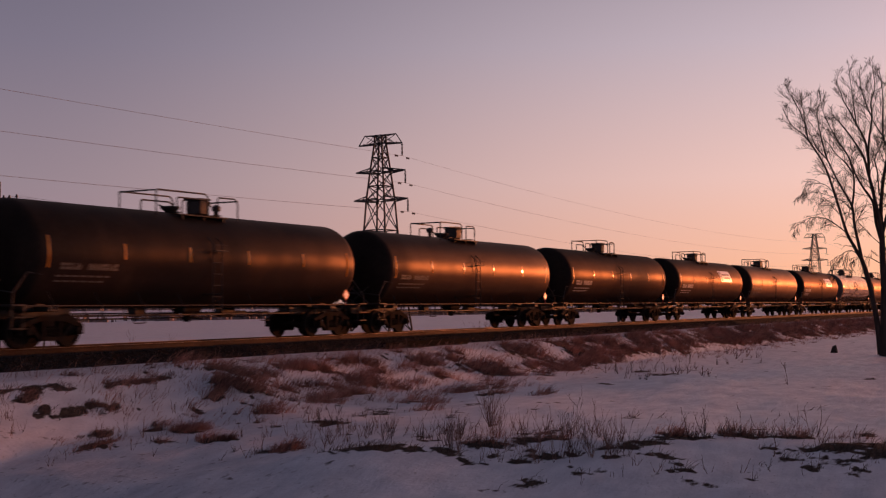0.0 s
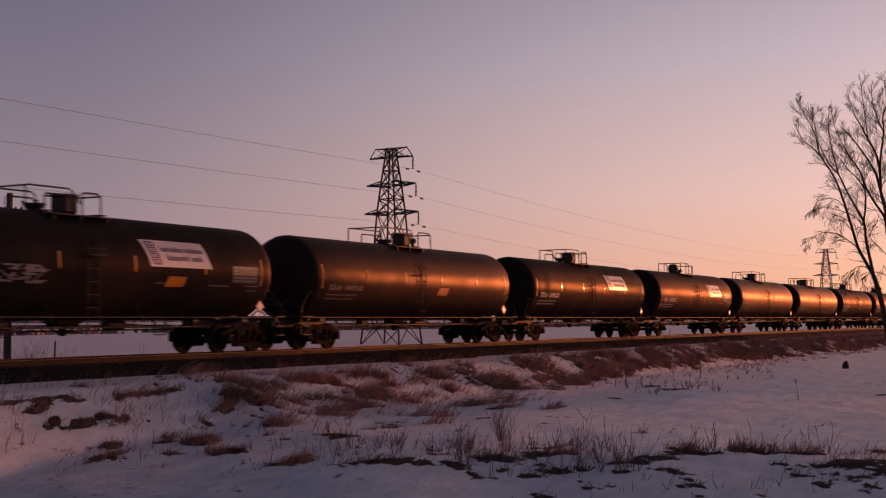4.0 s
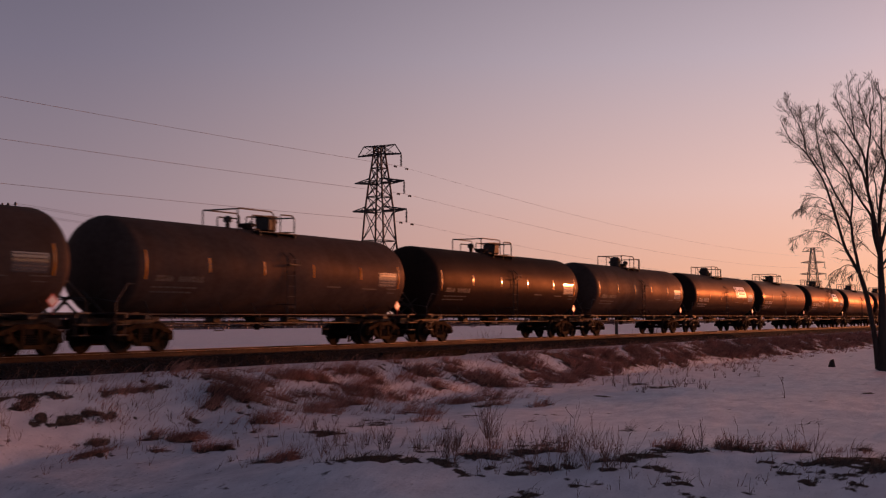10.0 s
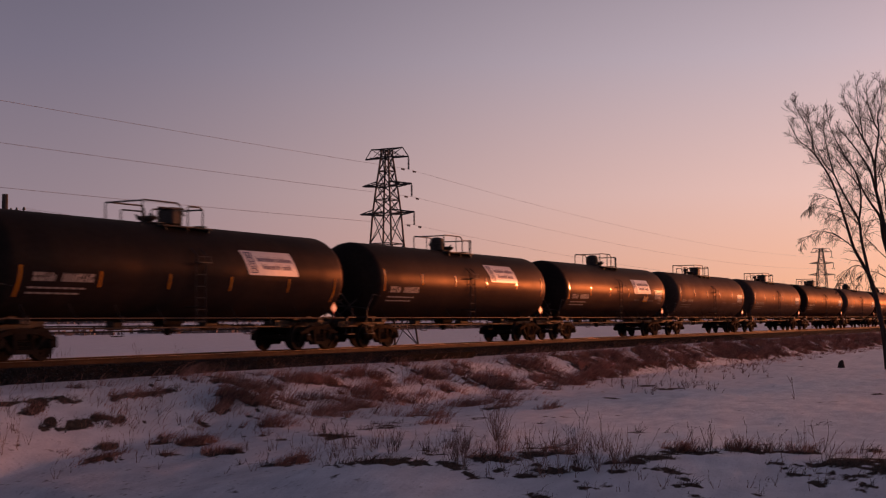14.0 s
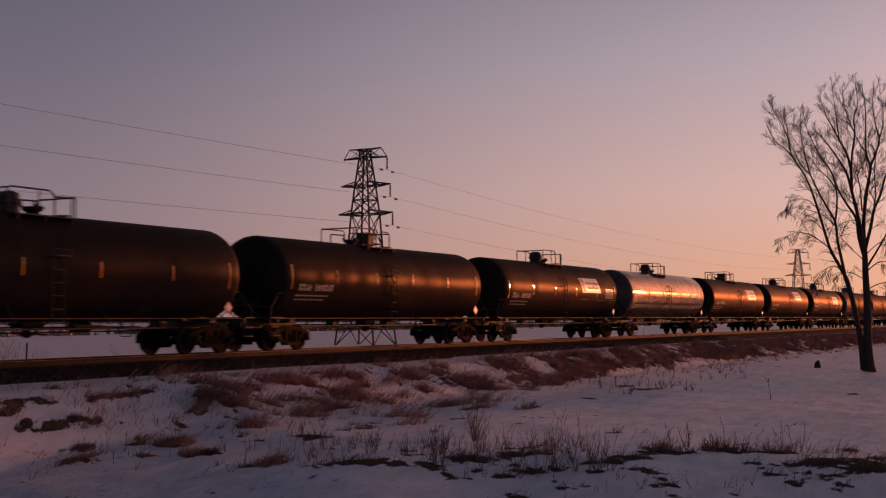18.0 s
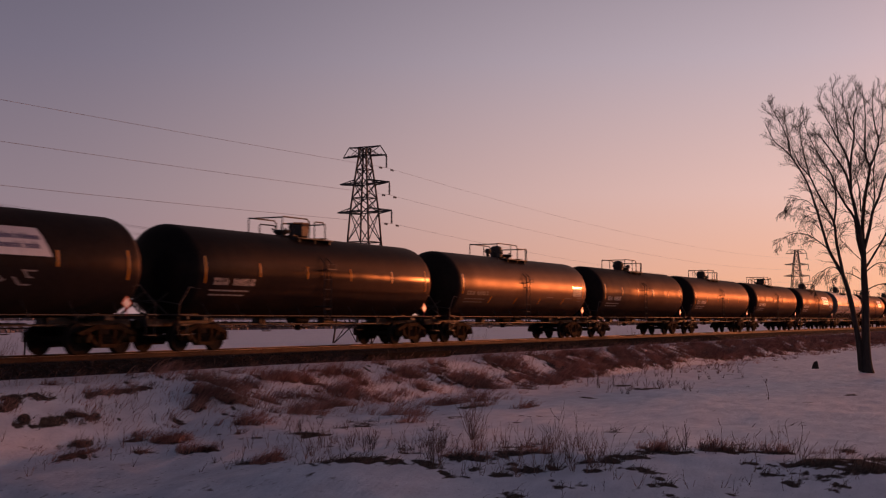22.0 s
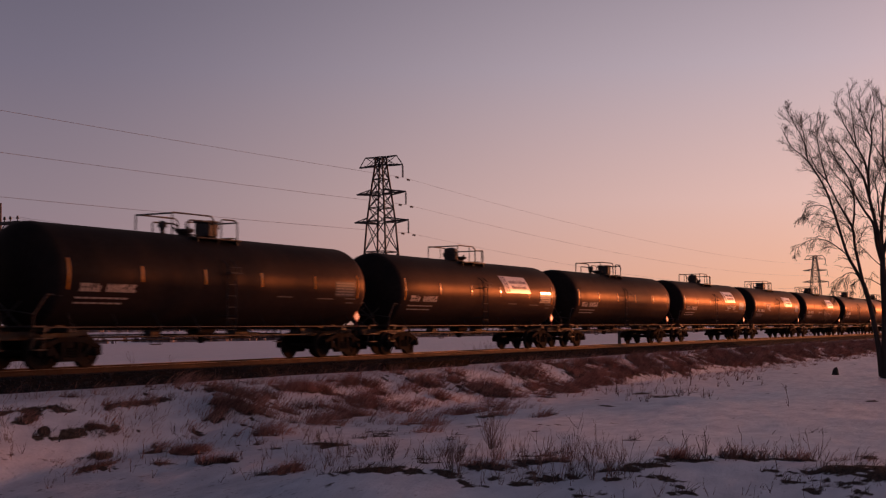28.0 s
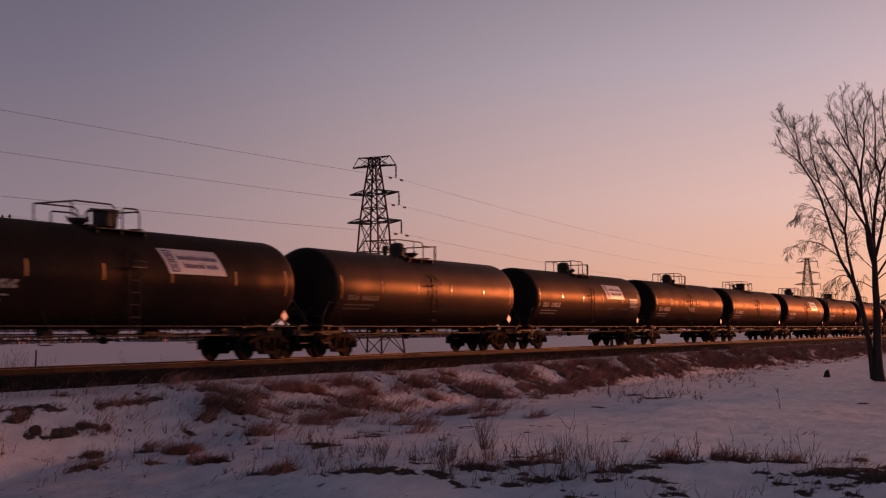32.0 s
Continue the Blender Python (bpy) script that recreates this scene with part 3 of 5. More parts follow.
def build_stones():
    """Loose stones along the near shoulder of the ballast."""
    rnd = random.Random(31)
    v, f = [], []
    for _ in range(9000):
        x = 14 + 75 * rnd.random() ** 1.6
        t = rnd.random()
        y, z = TRACK_Y - 1.25 - 1.4 * t, 0.435 - 0.37 * max(0, (t - 0.4) / 0.6)
        r = rnd.uniform(0.018, 0.05)
        a = rnd.uniform(0, 6.28)
        b = len(v)
        for k in range(4):
            q = a + k * math.pi / 2
            v.append((x + r * math.cos(q) * rnd.uniform(0.7, 1.2), y + r * math.sin(q) * rnd.uniform(0.7, 1.2), z + rnd.uniform(-0.2, 0.3) * r))
        v += [(x, y, z + r * rnd.uniform(0.5, 0.9)), (x, y, z - r)]
        for k in range(4):
            f += [(b + k, b + (k + 1) % 4, b + 4), (b + (k + 1) % 4, b + k, b + 5)]
    tagged(new("ballast_stones", soup("ballast_stones", v, f, STONE)), "loose dark crushed stones on ballast shoulder", "stones", kind="stuff")


build_stones()

# ---- tank cars ----
PITCH = 18.1
TANK_R, TANK_Z = 1.53, 2.59
TANK_HALF = 8.32
HEAD = 0.80
TRUCK_X = 6.82
WHEEL_R = 0.457


def on_tank(x, ang, lift=0.0):
    """A point on the shell; ang in degrees above the middle, on the side of -y."""
    a = radians(ang)
    return Vector((x, -(TANK_R + lift) * math.cos(a), TANK_Z + (TANK_R + lift) * math.sin(a)))


def curved_plate(bm, xa, xb, low, high, lift=0.012, thick=0.01, slant=0.0, steps=6, side=1):
    """A thin plate that follows the shell, from angle low to high; slant shifts the top along x."""
    grid = []
    for l in (lift, lift - thick):
        rows = []
        for k in range(steps + 1):
            f = k / steps
            a = low + (high - low) * f
            p, q = on_tank(xa - slant * f, a, l), on_tank(xb - slant * f, a, l)
            if side < 0:
                p.y, q.y = -p.y, -q.y
            rows.append((bm.verts.new(p), bm.verts.new(q)))
        grid.append(rows)
    o, i = grid
    for k in range(steps):
        bm.faces.new((o[k][0], o[k][1], o[k + 1][1], o[k + 1][0]))
        bm.faces.new((i[k][0], i[k][1], i[k + 1][1], i[k + 1][0]))
        for c in (0, 1):
            bm.faces.new((o[k][c], o[k + 1][c], i[k + 1][c], i[k][c]))
    for k in (0, steps):
        bm.faces.new((o[k][0], o[k][1], i[k][1], i[k][0]))
    bmesh.ops.recalc_face_normals(bm, faces=bm.faces)


def tank_mesh(mat):
    bm = bmesh.new()
    half = TANK_HALF - HEAD
    prof = []
    for k in range(12):
        a = math.pi / 2 * (1 - k / 12)
        prof.append((-half - HEAD * math.sin(a), max(TANK_R * math.cos(a) ** 0.92, 0.002)))
    prof += [(-half + half * c / 4, TANK_R) for c in range(9)]
    for k in range(11, -1, -1):
        a = math.pi / 2 * (1 - k / 12)
        prof.append((half + HEAD * math.sin(a), max(TANK_R * math.cos(a) ** 0.92, 0.002)))
    lathe(bm, prof, "x", 64, (0, 0, TANK_Z))
    return mesh_of("tank", bm, mat, True)


TOPS = {"looped": ((-2.3, 1.7), (("fill_fitting", -0.8), ("valve_housing", 0.55), ("relief_valve", 1.5))),
        "mirrored": ((-2.3, 0.95), (("relief_valve", -1.9), ("fill_fitting", -0.85), ("valve_housing", 0.26))),
        "compact": ((-2.1, 0.68), (("fill_fitting", -1.1), ("valve_housing", 0.0))),
        "domed": ((-1.45, 1.05), (("manway", -0.72), ("fill_fitting", 0.16))),
        "domed_valve": ((-1.9, 1.25), (("manway", -1.0), ("fill_fitting", 0.1), ("relief_valve", 0.8))),
        "triple": ((-2.2, 1.3), (("relief_valve", -1.7), ("manway", -0.75), ("fill_fitting", 0.4)))}


def rail_mesh(kind):
    """Safety railing round the top platform."""
    bm = bmesh.new()
    top, r = 4.04, 0.026
    xl, xr = TOPS[kind][0]
    span = xr - xl
    for y in (-0.75, 0.75):
        h = 0.70
        if kind in ("looped", "mirrored", "compact"):
            for fa, fb, hh in ((0, 0.62, h), (0.24, 0.62, h * 0.74), (0.74, 1.0, h * 0.92)):
                xa, xb = xl + span * fa, xl + span * fb
                pts = [(xa, y, top - 0.12), (xa, y, top + hh - 0.06), (xa + 0.06, y, top + hh - 0.01), (xb - 0.16, y, top + hh), (xb - 0.03, y, top + hh - 0.08), (xb, y, top + hh - 0.2), (xb, y, top - 0.1)]
                chain(bm, pts, r)
        else:
            xm = xl + span * 0.68
            pts = [(xl, y, top - 0.12), (xl, y, top + h - 0.05), (xl + 0.1, y, top + h), (xm - 0.2, y, top + h), (xm - 0.04, y, top + h - 0.1), (xm, y, top + h - 0.22), (xm, y, top - 0.1)]
            chain(bm, pts, r)
            chain(bm, [(xm, y, top + h - 0.16), (xr, y, top + h - 0.14), (xr, y, top - 0.1)], r)
            rod(bm, (xr - 0.14, y, top - 0.1), (xr - 0.14, y, top + h - 0.14), r)
            rod(bm, (xl + span * 0.45, y, top), (xl + span * 0.45, y, top + h), r * 0.8)
    for x, h in ((xl, 0.67), (xr, 0.58)):
        rod(bm, (x, -0.75, top + h), (x, 0.75, top + h), r)
    return mesh_of("railing", bm, STEEL)


def platform_mesh():
    bm = bmesh.new()
    for y in (-0.78, 0.78):
        box(bm, -0.2, y, 4.0, 2.3, 0.34, 0.035)
        for x in (-1.2, -0.2, 0.8):
            box(bm, x, y * 0.95, 3.93, 0.05, 0.3, 0.16)
    for x in (-1.2, 0.8):
        box(bm, x, 0, 4.09, 0.30, 1.4, 0.03)
    return mesh_of("platform", bm, STEEL)


def dome_mesh():
    """Bolted manway nozzle and cover."""
    bm = bmesh.new()
    lathe(bm, [(4.02, 0.30), (4.34, 0.30), (4.35, 0.36), (4.40, 0.36), (4.41, 0.30), (4.60, 0.29), (4.66, 0.24), (4.70, 0.10)], "z", 20)
    return mesh_of("manway", bm, STEEL)


def bolt_mesh():
    bm = bmesh.new()
    rod(bm, (0, 0, 4.30), (0, 0, 4.47), 0.025, 6)
    return mesh_of("bolt", bm, STEEL)


def housing_mesh():
    """Squat valve housing with a hinged lid."""
    bm = bmesh.new()
    box(bm, 0, 0, 4.36, 0.52, 0.62, 0.50, bevel=0.05)
    box(bm, 0, 0, 4.635, 0.58, 0.68, 0.05, bevel=0.012)
    lathe(bm, [(4.0, 0.24), (4.12, 0.24), (4.13, 0.30)], "z", 14)
    rod(bm, (0.3, -0.2, 4.6), (0.42, -0.2, 4.42), 0.025)
    return mesh_of("valve_housing", bm, STEEL)


def funnel_mesh():
    """Low fill-hole fitting with a flared rim."""
    bm = bmesh.new()
    lathe(bm, [(4.02, 0.17), (4.15, 0.17), (4.24, 0.30), (4.31, 0.33), (4.33, 0.20)], "z", 16)
    for a in (0, 2.1, 4.2):
        rod(bm, (0.2 * math.cos(a), 0.2 * math.sin(a), 4.28), (0.36 * math.cos(a), 0.36 * math.sin(a), 4.38), 0.03, 5)
    return mesh_of("fill_fitting", bm, STEEL)


def mushroom_mesh():
    bm = bmesh.new()
    lathe(bm, [(4.02, 0.12), (4.10, 0.12), (4.11, 0.075), (4.30, 0.085), (4.32, 0.15), (4.46, 0.15), (4.52, 0.07)], "z", 12)
    return mesh_of("relief_valve", bm, STEEL)


def ladder_mesh(side):
    bm = bmesh.new()
    y = -1.60 * side
    for dx in (-0.22, 0.22):
        chain(bm, [(dx, y, 0.95), (dx, y, 3.1), (dx, y * 0.86, 3.3)], 0.02, 5)
    for z in (1.5, 2.6):
        for dx in (-0.22, 0.22):
            rod(bm, (dx, y, z), (dx, y * (0.72 if z < 2 else 0.95), z), 0.018, 5)
    return mesh_of("ladder", bm, LADDER)


def rung_mesh():
    bm = bmesh.new()
    rod(bm, (-0.22, 0, 0), (0.22, 0, 0), 0.014, 5)
    return mesh_of("rung", bm, LADDER)


def landing_mesh(side):
    """Step half way up the ladder with its guard loop."""
    bm = bmesh.new()
    y = -1.70 * side
    box(bm, 0, y, 2.86, 0.62, 0.2, 0.03)
    chain(bm, [(-0.3, y * 1.03, 2.86), (-0.3, y * 1.03, 3.04), (0.3, y * 1.03, 3.04), (0.3, y * 1.03, 2.86)], 0.012, 5)
    return mesh_of("landing_step", bm, LADDER)


def sill_mesh():
    """Stub centre sill with bolster arms and end platform."""
    bm = bmesh.new()
    box(bm, 7.0, 0, 0.98, 3.4, 0.5, 0.36, bevel=0.02)
    box(bm, TRUCK_X, 0, 1.06, 0.36, 2.3, 0.14, bevel=0.02)
    for y in (-1.2, 1.2):
        box(bm, TRUCK_X, y * 0.42, 1.32, 0.36, 0.30, 0.4, bevel=0.03)
    box(bm, TRUCK_X, 0, 1.25, 1.5, 1.0, 0.42, bevel=0.05)
    for y in (-0.54, 0.54):
        box(bm, TRUCK_X + 0.2, y, 1.36, 0.9, 0.08, 0.66)
    return mesh_of("stub_sill", bm, STEEL)


def end_platform_mesh():
    bm = bmesh.new()
    box(bm, 8.32, 0, 1.17, 0.50, 3.0, 0.05, bevel=0.01)
    box(bm, 8.1, 0, 1.10, 0.08, 2.9, 0.12)
    for y in (-1.4, 1.4):
        # corner steps
        for z in (0.55, 0.85):
            box(bm, 8.3, y, z, 0.42, 0.22, 0.03)
        for x in (8.1, 8.5):
            rod(bm, (x, y, 0.53), (x, y, 1.2), 0.02, 5)
    return mesh_of("end_platform", bm, LADDER)


def end_rail_mesh(y):
    bm = bmesh.new()
    chain(bm, [(8.5, y, 1.18), (8.48, y, 1.5), (7.9, y * 0.93, 2.05), (7.5, y * 0.99, 2.0)], 0.02, 5)
    return mesh_of("end_handrail", bm, LADDER)


def cross_rail_mesh():
    bm = bmesh.new()
    chain(bm, [(8.5, -1.42, 1.5), (8.52, -0.5, 1.62), (8.52, 0.5, 1.62), (8.5, 1.42, 1.5)], 0.02, 5)
    return mesh_of("cross_rail", bm, STEEL)


def brace_mesh(a, b):
    bm = bmesh.new()
    rod(bm, (8.52, a, 1.2), (8.52, b, 1.85), 0.028, 5)
    return mesh_of("brace", bm, STEEL)


def brake_wheel_mesh():
    bm = bmesh.new()
    pts = [(8.60, 0.75 + 0.27 * math.cos(k * math.pi / 6), 1.75 + 0.27 * math.sin(k * math.pi / 6)) for k in range(13)]
    chain(bm, pts, 0.016, 5)
    for k in range(0, 12, 3):
        rod(bm, (8.60, 0.75, 1.75), pts[k], 0.012, 5)
    rod(bm, (8.35, 0.75, 1.75), (8.62, 0.75, 1.75), 0.05, 8)
    rod(bm, (8.5, 0.75, 1.15), (8.5, 0.75, 1.75), 0.035, 6)
    return mesh_of("brake_wheel", bm, STEEL)


def coupler_mesh():
    bm = bmesh.new()
    box(bm, 8.72, 0, 0.86, 0.5, 0.16, 0.2, bevel=0.02)
    box(bm, 8.98, 0.07, 0.86, 0.24, 0.28, 0.28, bevel=0.04)
    chain(bm, [(8.6, -0.35, 0.85), (8.8, -0.36, 0.6), (9.04, -0.3, 0.5)], 0.03, 6)
    return mesh_of("coupler", bm, TRUCK)


def side_pipe_mesh(side):
    """Hand rail along the foot of the shell with its brackets."""
    bm = bmesh.new()
    y = -1.42 * side
    rod(bm, (-8.0, y, 1.15), (8.0, y, 1.15), 0.018, 6)
    for k in range(9):
        x = -7.0 + k * 1.75
        rod(bm, (x, y, 1.02), (x, y * 0.78, 1.55), 0.016, 5)
        rod(bm, (x, y, 0.98), (x, y, 1.22), 0.022, 5)
    return mesh_of("side_handrail", bm, LADDER)


def brake_gear_mesh():
    """Air pipe, rods and hangers slung below the shell."""
    bm = bmesh.new()
    rod(bm, (-6.4, -0.5, 0.86), (6.4, -0.5, 0.86), 0.03, 6)
    rod(bm, (-5.6, 0.35, 0.74), (5.2, 0.35, 0.78), 0.025, 6)
    rod(bm, (-5.2, 0.9, 0.92), (5.6, 0.9, 0.90), 0.022, 6)
    for x in (-5.0, -3.4, -1.8, 1.9, 3.3, 4.8):
        rod(bm, (x, -0.5, 0.84), (x, -0.45, 1.2), 0.02, 5)
        rod(bm, (x + 0.5, 0.9, 0.9), (x + 0.5, 0.8, 1.3), 0.02, 5)
    for x in (-3.2, 3.0):
        chain(bm, [(x, -0.7, 1.1), (x, -0.72, 0.62), (x + 0.45, -0.72, 0.62), (x + 0.45, -0.7, 1.1)], 0.018, 5)
    return mesh_of("brake_rigging", bm, STEEL)


def outlet_mesh():
    bm = bmesh.new()
    box(bm, 0, 0, 1.0, 0.9, 0.5, 0.16, bevel=0.05)
    lathe(bm, [(0.62, 0.09), (0.70, 0.12), (0.98, 0.12)], "z", 12)
    rod(bm, (0, 0, 0.75), (0.35, -0.4, 0.7), 0.02, 5)
    for s in (-1, 1):
        rod(bm, (s * 0.75, 0, 1.05), (s * 0.1, 0, 0.66), 0.03, 5)
    return mesh_of("outlet_valve", bm, TRUCK)


def reservoir_mesh():
    bm = bmesh.new()
    lathe(bm, [(2.0, 0.05), (2.04, 0.17), (2.75, 0.17), (2.79, 0.05)], "x", 12, (0, 0.35, 0.93))
    rod(bm, (2.8, 0.35, 0.93), (3.5, 0.35, 0.9), 0.05, 6)
    return mesh_of("air_reservoir", bm, STEEL)


def brake_valve_mesh():
    bm = bmesh.new()
    box(bm, -2.1, 0.25, 0.95, 0.42, 0.35, 0.3, bevel=0.03)
    box(bm, -2.1, 0.25, 1.15, 0.1, 0.1, 0.3)
    return mesh_of("brake_valve", bm, STEEL)


def frame_mesh(mat):
    """Cast side frame: arched top chord, raking lower arms, columns and pedestal jaws, open between."""
    bm = bmesh.new()

    def bar(pts, deep=0.16):
        rings = [[bm.verts.new((x, y, z)) for x, z in pts] for y in (-deep / 2, deep / 2)]
        n = len(pts)
        for k in range(n):
            bm.faces.new((rings[0][k], rings[0][(k + 1) % n], rings[1][(k + 1) % n], rings[1][k]))
        bm.faces.new(rings[0][::-1])
        bm.faces.new(rings[1])

    bar([(-1.16, 0.52), (-1.16, 0.64), (-0.84, 0.75), (-0.42, 0.87), (0.42, 0.87), (0.84, 0.75), (1.16, 0.64), (1.16, 0.52), (0.80, 0.62), (0.40, 0.74), (-0.40, 0.74), (-0.80, 0.62)])
    bar([(-0.36, 0.20), (-0.36, 0.31), (0.36, 0.31), (0.36, 0.20)], 0.24)
    for s in (-1, 1):
        bar([(s * 0.80, 0.66), (s * 0.68, 0.66), (s * 0.30, 0.20), (s * 0.42, 0.20)], 0.14)
        bar([(s * 0.26, 0.26), (s * 0.26, 0.80), (s * 0.34, 0.80), (s * 0.34, 0.26)], 0.18)
        bar([(s * 1.16, 0.36), (s * 1.16, 0.60), (s * 1.04, 0.60), (s * 1.04, 0.36)], 0.16)
        bar([(s * 0.76, 0.38), (s * 0.76, 0.66), (s * 0.66, 0.60), (s * 0.68, 0.38)], 0.16)
        lathe(bm, [(-0.20, 0.05), (-0.18, 0.10), (0.06, 0.11), (0.10, 0.09)], "y", 12, (s * 0.89, -0.02, 0.457))
    bmesh.ops.recalc_face_normals(bm, faces=bm.faces)
    return mesh_of("side_frame", bm, mat)


def spring_mesh():
    bm = bmesh.new()
    lathe(bm, [(0.29 + 0.022 * k, 0.085 if k % 2 else 0.062) for k in range(14)], "z", 8)
    return mesh_of("spring", bm, TRUCK)


def bolster_mesh():
    bm = bmesh.new()
    box(bm, 0, 0, 0.70, 0.36, 2.1, 0.26, bevel=0.03)
    lathe(bm, [(0.82, 0.2), (0.92, 0.2)], "z", 12)
    for s in (-1, 1):
        box(bm, s * 0.42, 0, 0.45, 0.08, 1.6, 0.12)
        for y in (-0.75, 0.75):
            box(bm, s * 0.40, y, 0.46, 0.07, 0.16, 0.34)
    return mesh_of("truck_bolster", bm, TRUCK)


def wheelset_mesh():
    bm = bmesh.new()
    for s in (-1, 1):
        y = s * 0.75
        prof = [(-0.07, 0.36), (-0.065, 0.44), (-0.045, WHEEL_R), (0.05, WHEEL_R - 0.004), (0.066, 0.485 if s < 0 else 0.485), (0.078, 0.46), (0.078, 0.37)]
        inner = [(0.03, 0.36), (0.03, 0.16), (0.09, 0.13), (0.09, 0.085)]
        back = [(-0.12, 0.085), (-0.12, 0.13), (-0.03, 0.16), (-0.03, 0.36)]
        pr = [(-a * s + y, r) for a, r in back + prof + inner]
        lathe(bm, pr if s > 0 else pr[::-1], "y", 28)
        # cast marks on the plate, so that its turning shows
        for k in range(3):
            a = 2 * math.pi * k / 3
            rod(bm, (0.25 * math.cos(a), y + s * 0.02, 0.25 * math.sin(a)), (0.25 * math.cos(a), y + s * 0.065, 0.25 * math.sin(a)), 0.035, 6)
    rod(bm, (0, -1.05, 0), (0, 1.05, 0), 0.085, 10)
    return mesh_of("wheelset", bm, WHEEL)


def strips_at(kind):
    """Places along the shell, heights, middle angles and slants of the reflector strips."""
    mid, end, slant = {"plain": (4, 1, 0), "middle": (-2, -2, 0), "low": (-13, -18, 0), "slanted": (-25, 1, -0.14)}[kind]
    return [(-7.35, 0.87, end, 0)] + [(x, 0.32 if slant else 0.46, mid, slant) for x in (-4.45, -1.6, 1.3, 4.4)] + [(7.2, 0.87, end, 0)]


def strip_mesh(x, tall, mid, slant, side):
    bm = bmesh.new()
    half = math.degrees(tall / TANK_R) / 2
    curved_plate(bm, x - 0.037, x + 0.037, mid - half, mid + half, 0.014, 0.012, slant, 5, side)
    return mesh_of("reflector_strip", bm, YELLOW)


def sign_mesh(side):
    bm = bmesh.new()
    curved_plate(bm, 1.95, 4.68, -1, 30, 0.016, 0.012, 0.33, 10, side)
    return mesh_of("sign_board", bm, WHITE)


def sign_bars_mesh(side):
    """The sign's unreadable lines and its block emblem, as plain bars."""
    bm = bmesh.new()

    def bar(u0, u1, v0, v1):
        a0, a1 = -1 + 31 * v0, -1 + 31 * v1
        curved_plate(bm, 1.95 + 2.73 * u0 - 0.33 * v0, 1.95 + 2.73 * u1 - 0.33 * v0, a0, a1, 0.020, 0.003, 0.33 * (v1 - v0), 3, side)

    # emblem: a column of four framed blocks
    for k in range(4):
        v = 0.07 + 0.22 * k
        bar(0.045, 0.075, v, v + 0.20)
        bar(0.155, 0.185, v, v + 0.20)
        bar(0.075, 0.155, v, v + 0.05)
        bar(0.075, 0.155, v + 0.15, v + 0.20)
        bar(0.10, 0.13, v + 0.07, v + 0.13)
    rnd = random.Random(2)
    for v, words in ((0.55, ((0.25, 9), (0.63, 8))), (0.24, ((0.30, 9), (0.69, 5)))):
        for u, letters in words:
            for k in range(letters):
                a = u + k * 0.040
                tall = 0.24 if k == 0 else rnd.choice((0.15, 0.15, 0.22))
                bar(a, a + 0.014, v, v + tall)
                bar(a + 0.020, a + 0.034, v, v + 0.15)
                bar(a + 0.014, a + 0.020, v + rnd.choice((0.0, 0.05, 0.11)), v + 0.15)
    return mesh_of("sign_print", bm, INK)


def marks_mesh(side, bold):
    """Reporting marks and data lines as plain bars of their size."""
    bm = bmesh.new()
    rnd = random.Random(6)
    x = -6.9
    h = 9 if bold else 7
    widths = (0.20, 0.20, 0.18, 0.20, -0.24, 0.20, 0.20, 0.20, 0.20, 0.20, 0.20)
    for w in widths:
        if w > 0:
            if rnd.random() < 0.5:
                curved_plate(bm, x, x + w * 0.3, -17, -17 + h, 0.006, 0.004, -0.05, 2, side)
                curved_plate(bm, x + w * 0.45, x + w * 0.8, -17, -17 + h * rnd.uniform(0.3, 1), 0.006, 0.004, -0.05, 2, side)
            else:
                curved_plate(bm, x, x + w * 0.8, -17, -17 + h * 0.35, 0.006, 0.004, -0.02, 2, side)
                curved_plate(bm, x, x + w * 0.8, -17 + h * 0.65, -17 + h, 0.006, 0.004, -0.02, 2, side)
                curved_plate(bm, x + w * 0.2, x + w * 0.5, -17 + h * 0.3, -17 + h * 0.7, 0.006, 0.004, -0.03, 2, side)
            x += w
        else:
            x -= w
    x = -7.0
    for row, (n, w) in enumerate(((7, 0.30), (6, 0.32))):
        for k in range(n):
            curved_plate(bm, x + k * w, x + k * w + w * 0.8, -25 - 6 * row, -23 - 6 * row, 0.006, 0.004, 0, 1, side)
    return mesh_of("reporting_mark", bm, MARKING if bold else PANEL)


def decal_mesh(side):
    """Glossy panel near the end of the shell that carries the data lines."""
    bm = bmesh.new()
    curved_plate(bm, 5.72, 6.98, -13, 7, 0.010, 0.008, 0, 6, side)
    return mesh_of("data_decal", bm, DECAL)


def data_mesh(side):
    bm = bmesh.new()
    for row in range(5):
        a = 4 - 3.8 * row
        for u in (0, 0.3, 0.62, 0.9):
            curved_plate(bm, 5.75 + u, 5.99 + u + 0.05 * (row % 2), a, a + 1.6, 0.013, 0.002, 0, 1, side)
    for x, w, a in ((2.2, 0.9, -17), (4.6, 1.0, -18), (6.4, 0.7, -17), (6.5, 0.5, -23)):
        curved_plate(bm, x, x + w, a, a + 1.5, 0.006, 0.004, 0, 1, side)
    return mesh_of("data_panel", bm, PANEL)


def placard_mesh(side, size, thick, mat, stem):
    bm = bmesh.new()
    y = -1.46 * side
    box(bm, 7.2, y, 1.50, size, thick, size, Matrix.Rotation(math.pi / 4, 4, "Y"))
    if stem:
        rod(bm, (7.2, y, 1.12), (7.2, y, 1.4), 0.02, 5)
    return mesh_of("placard", bm, mat)


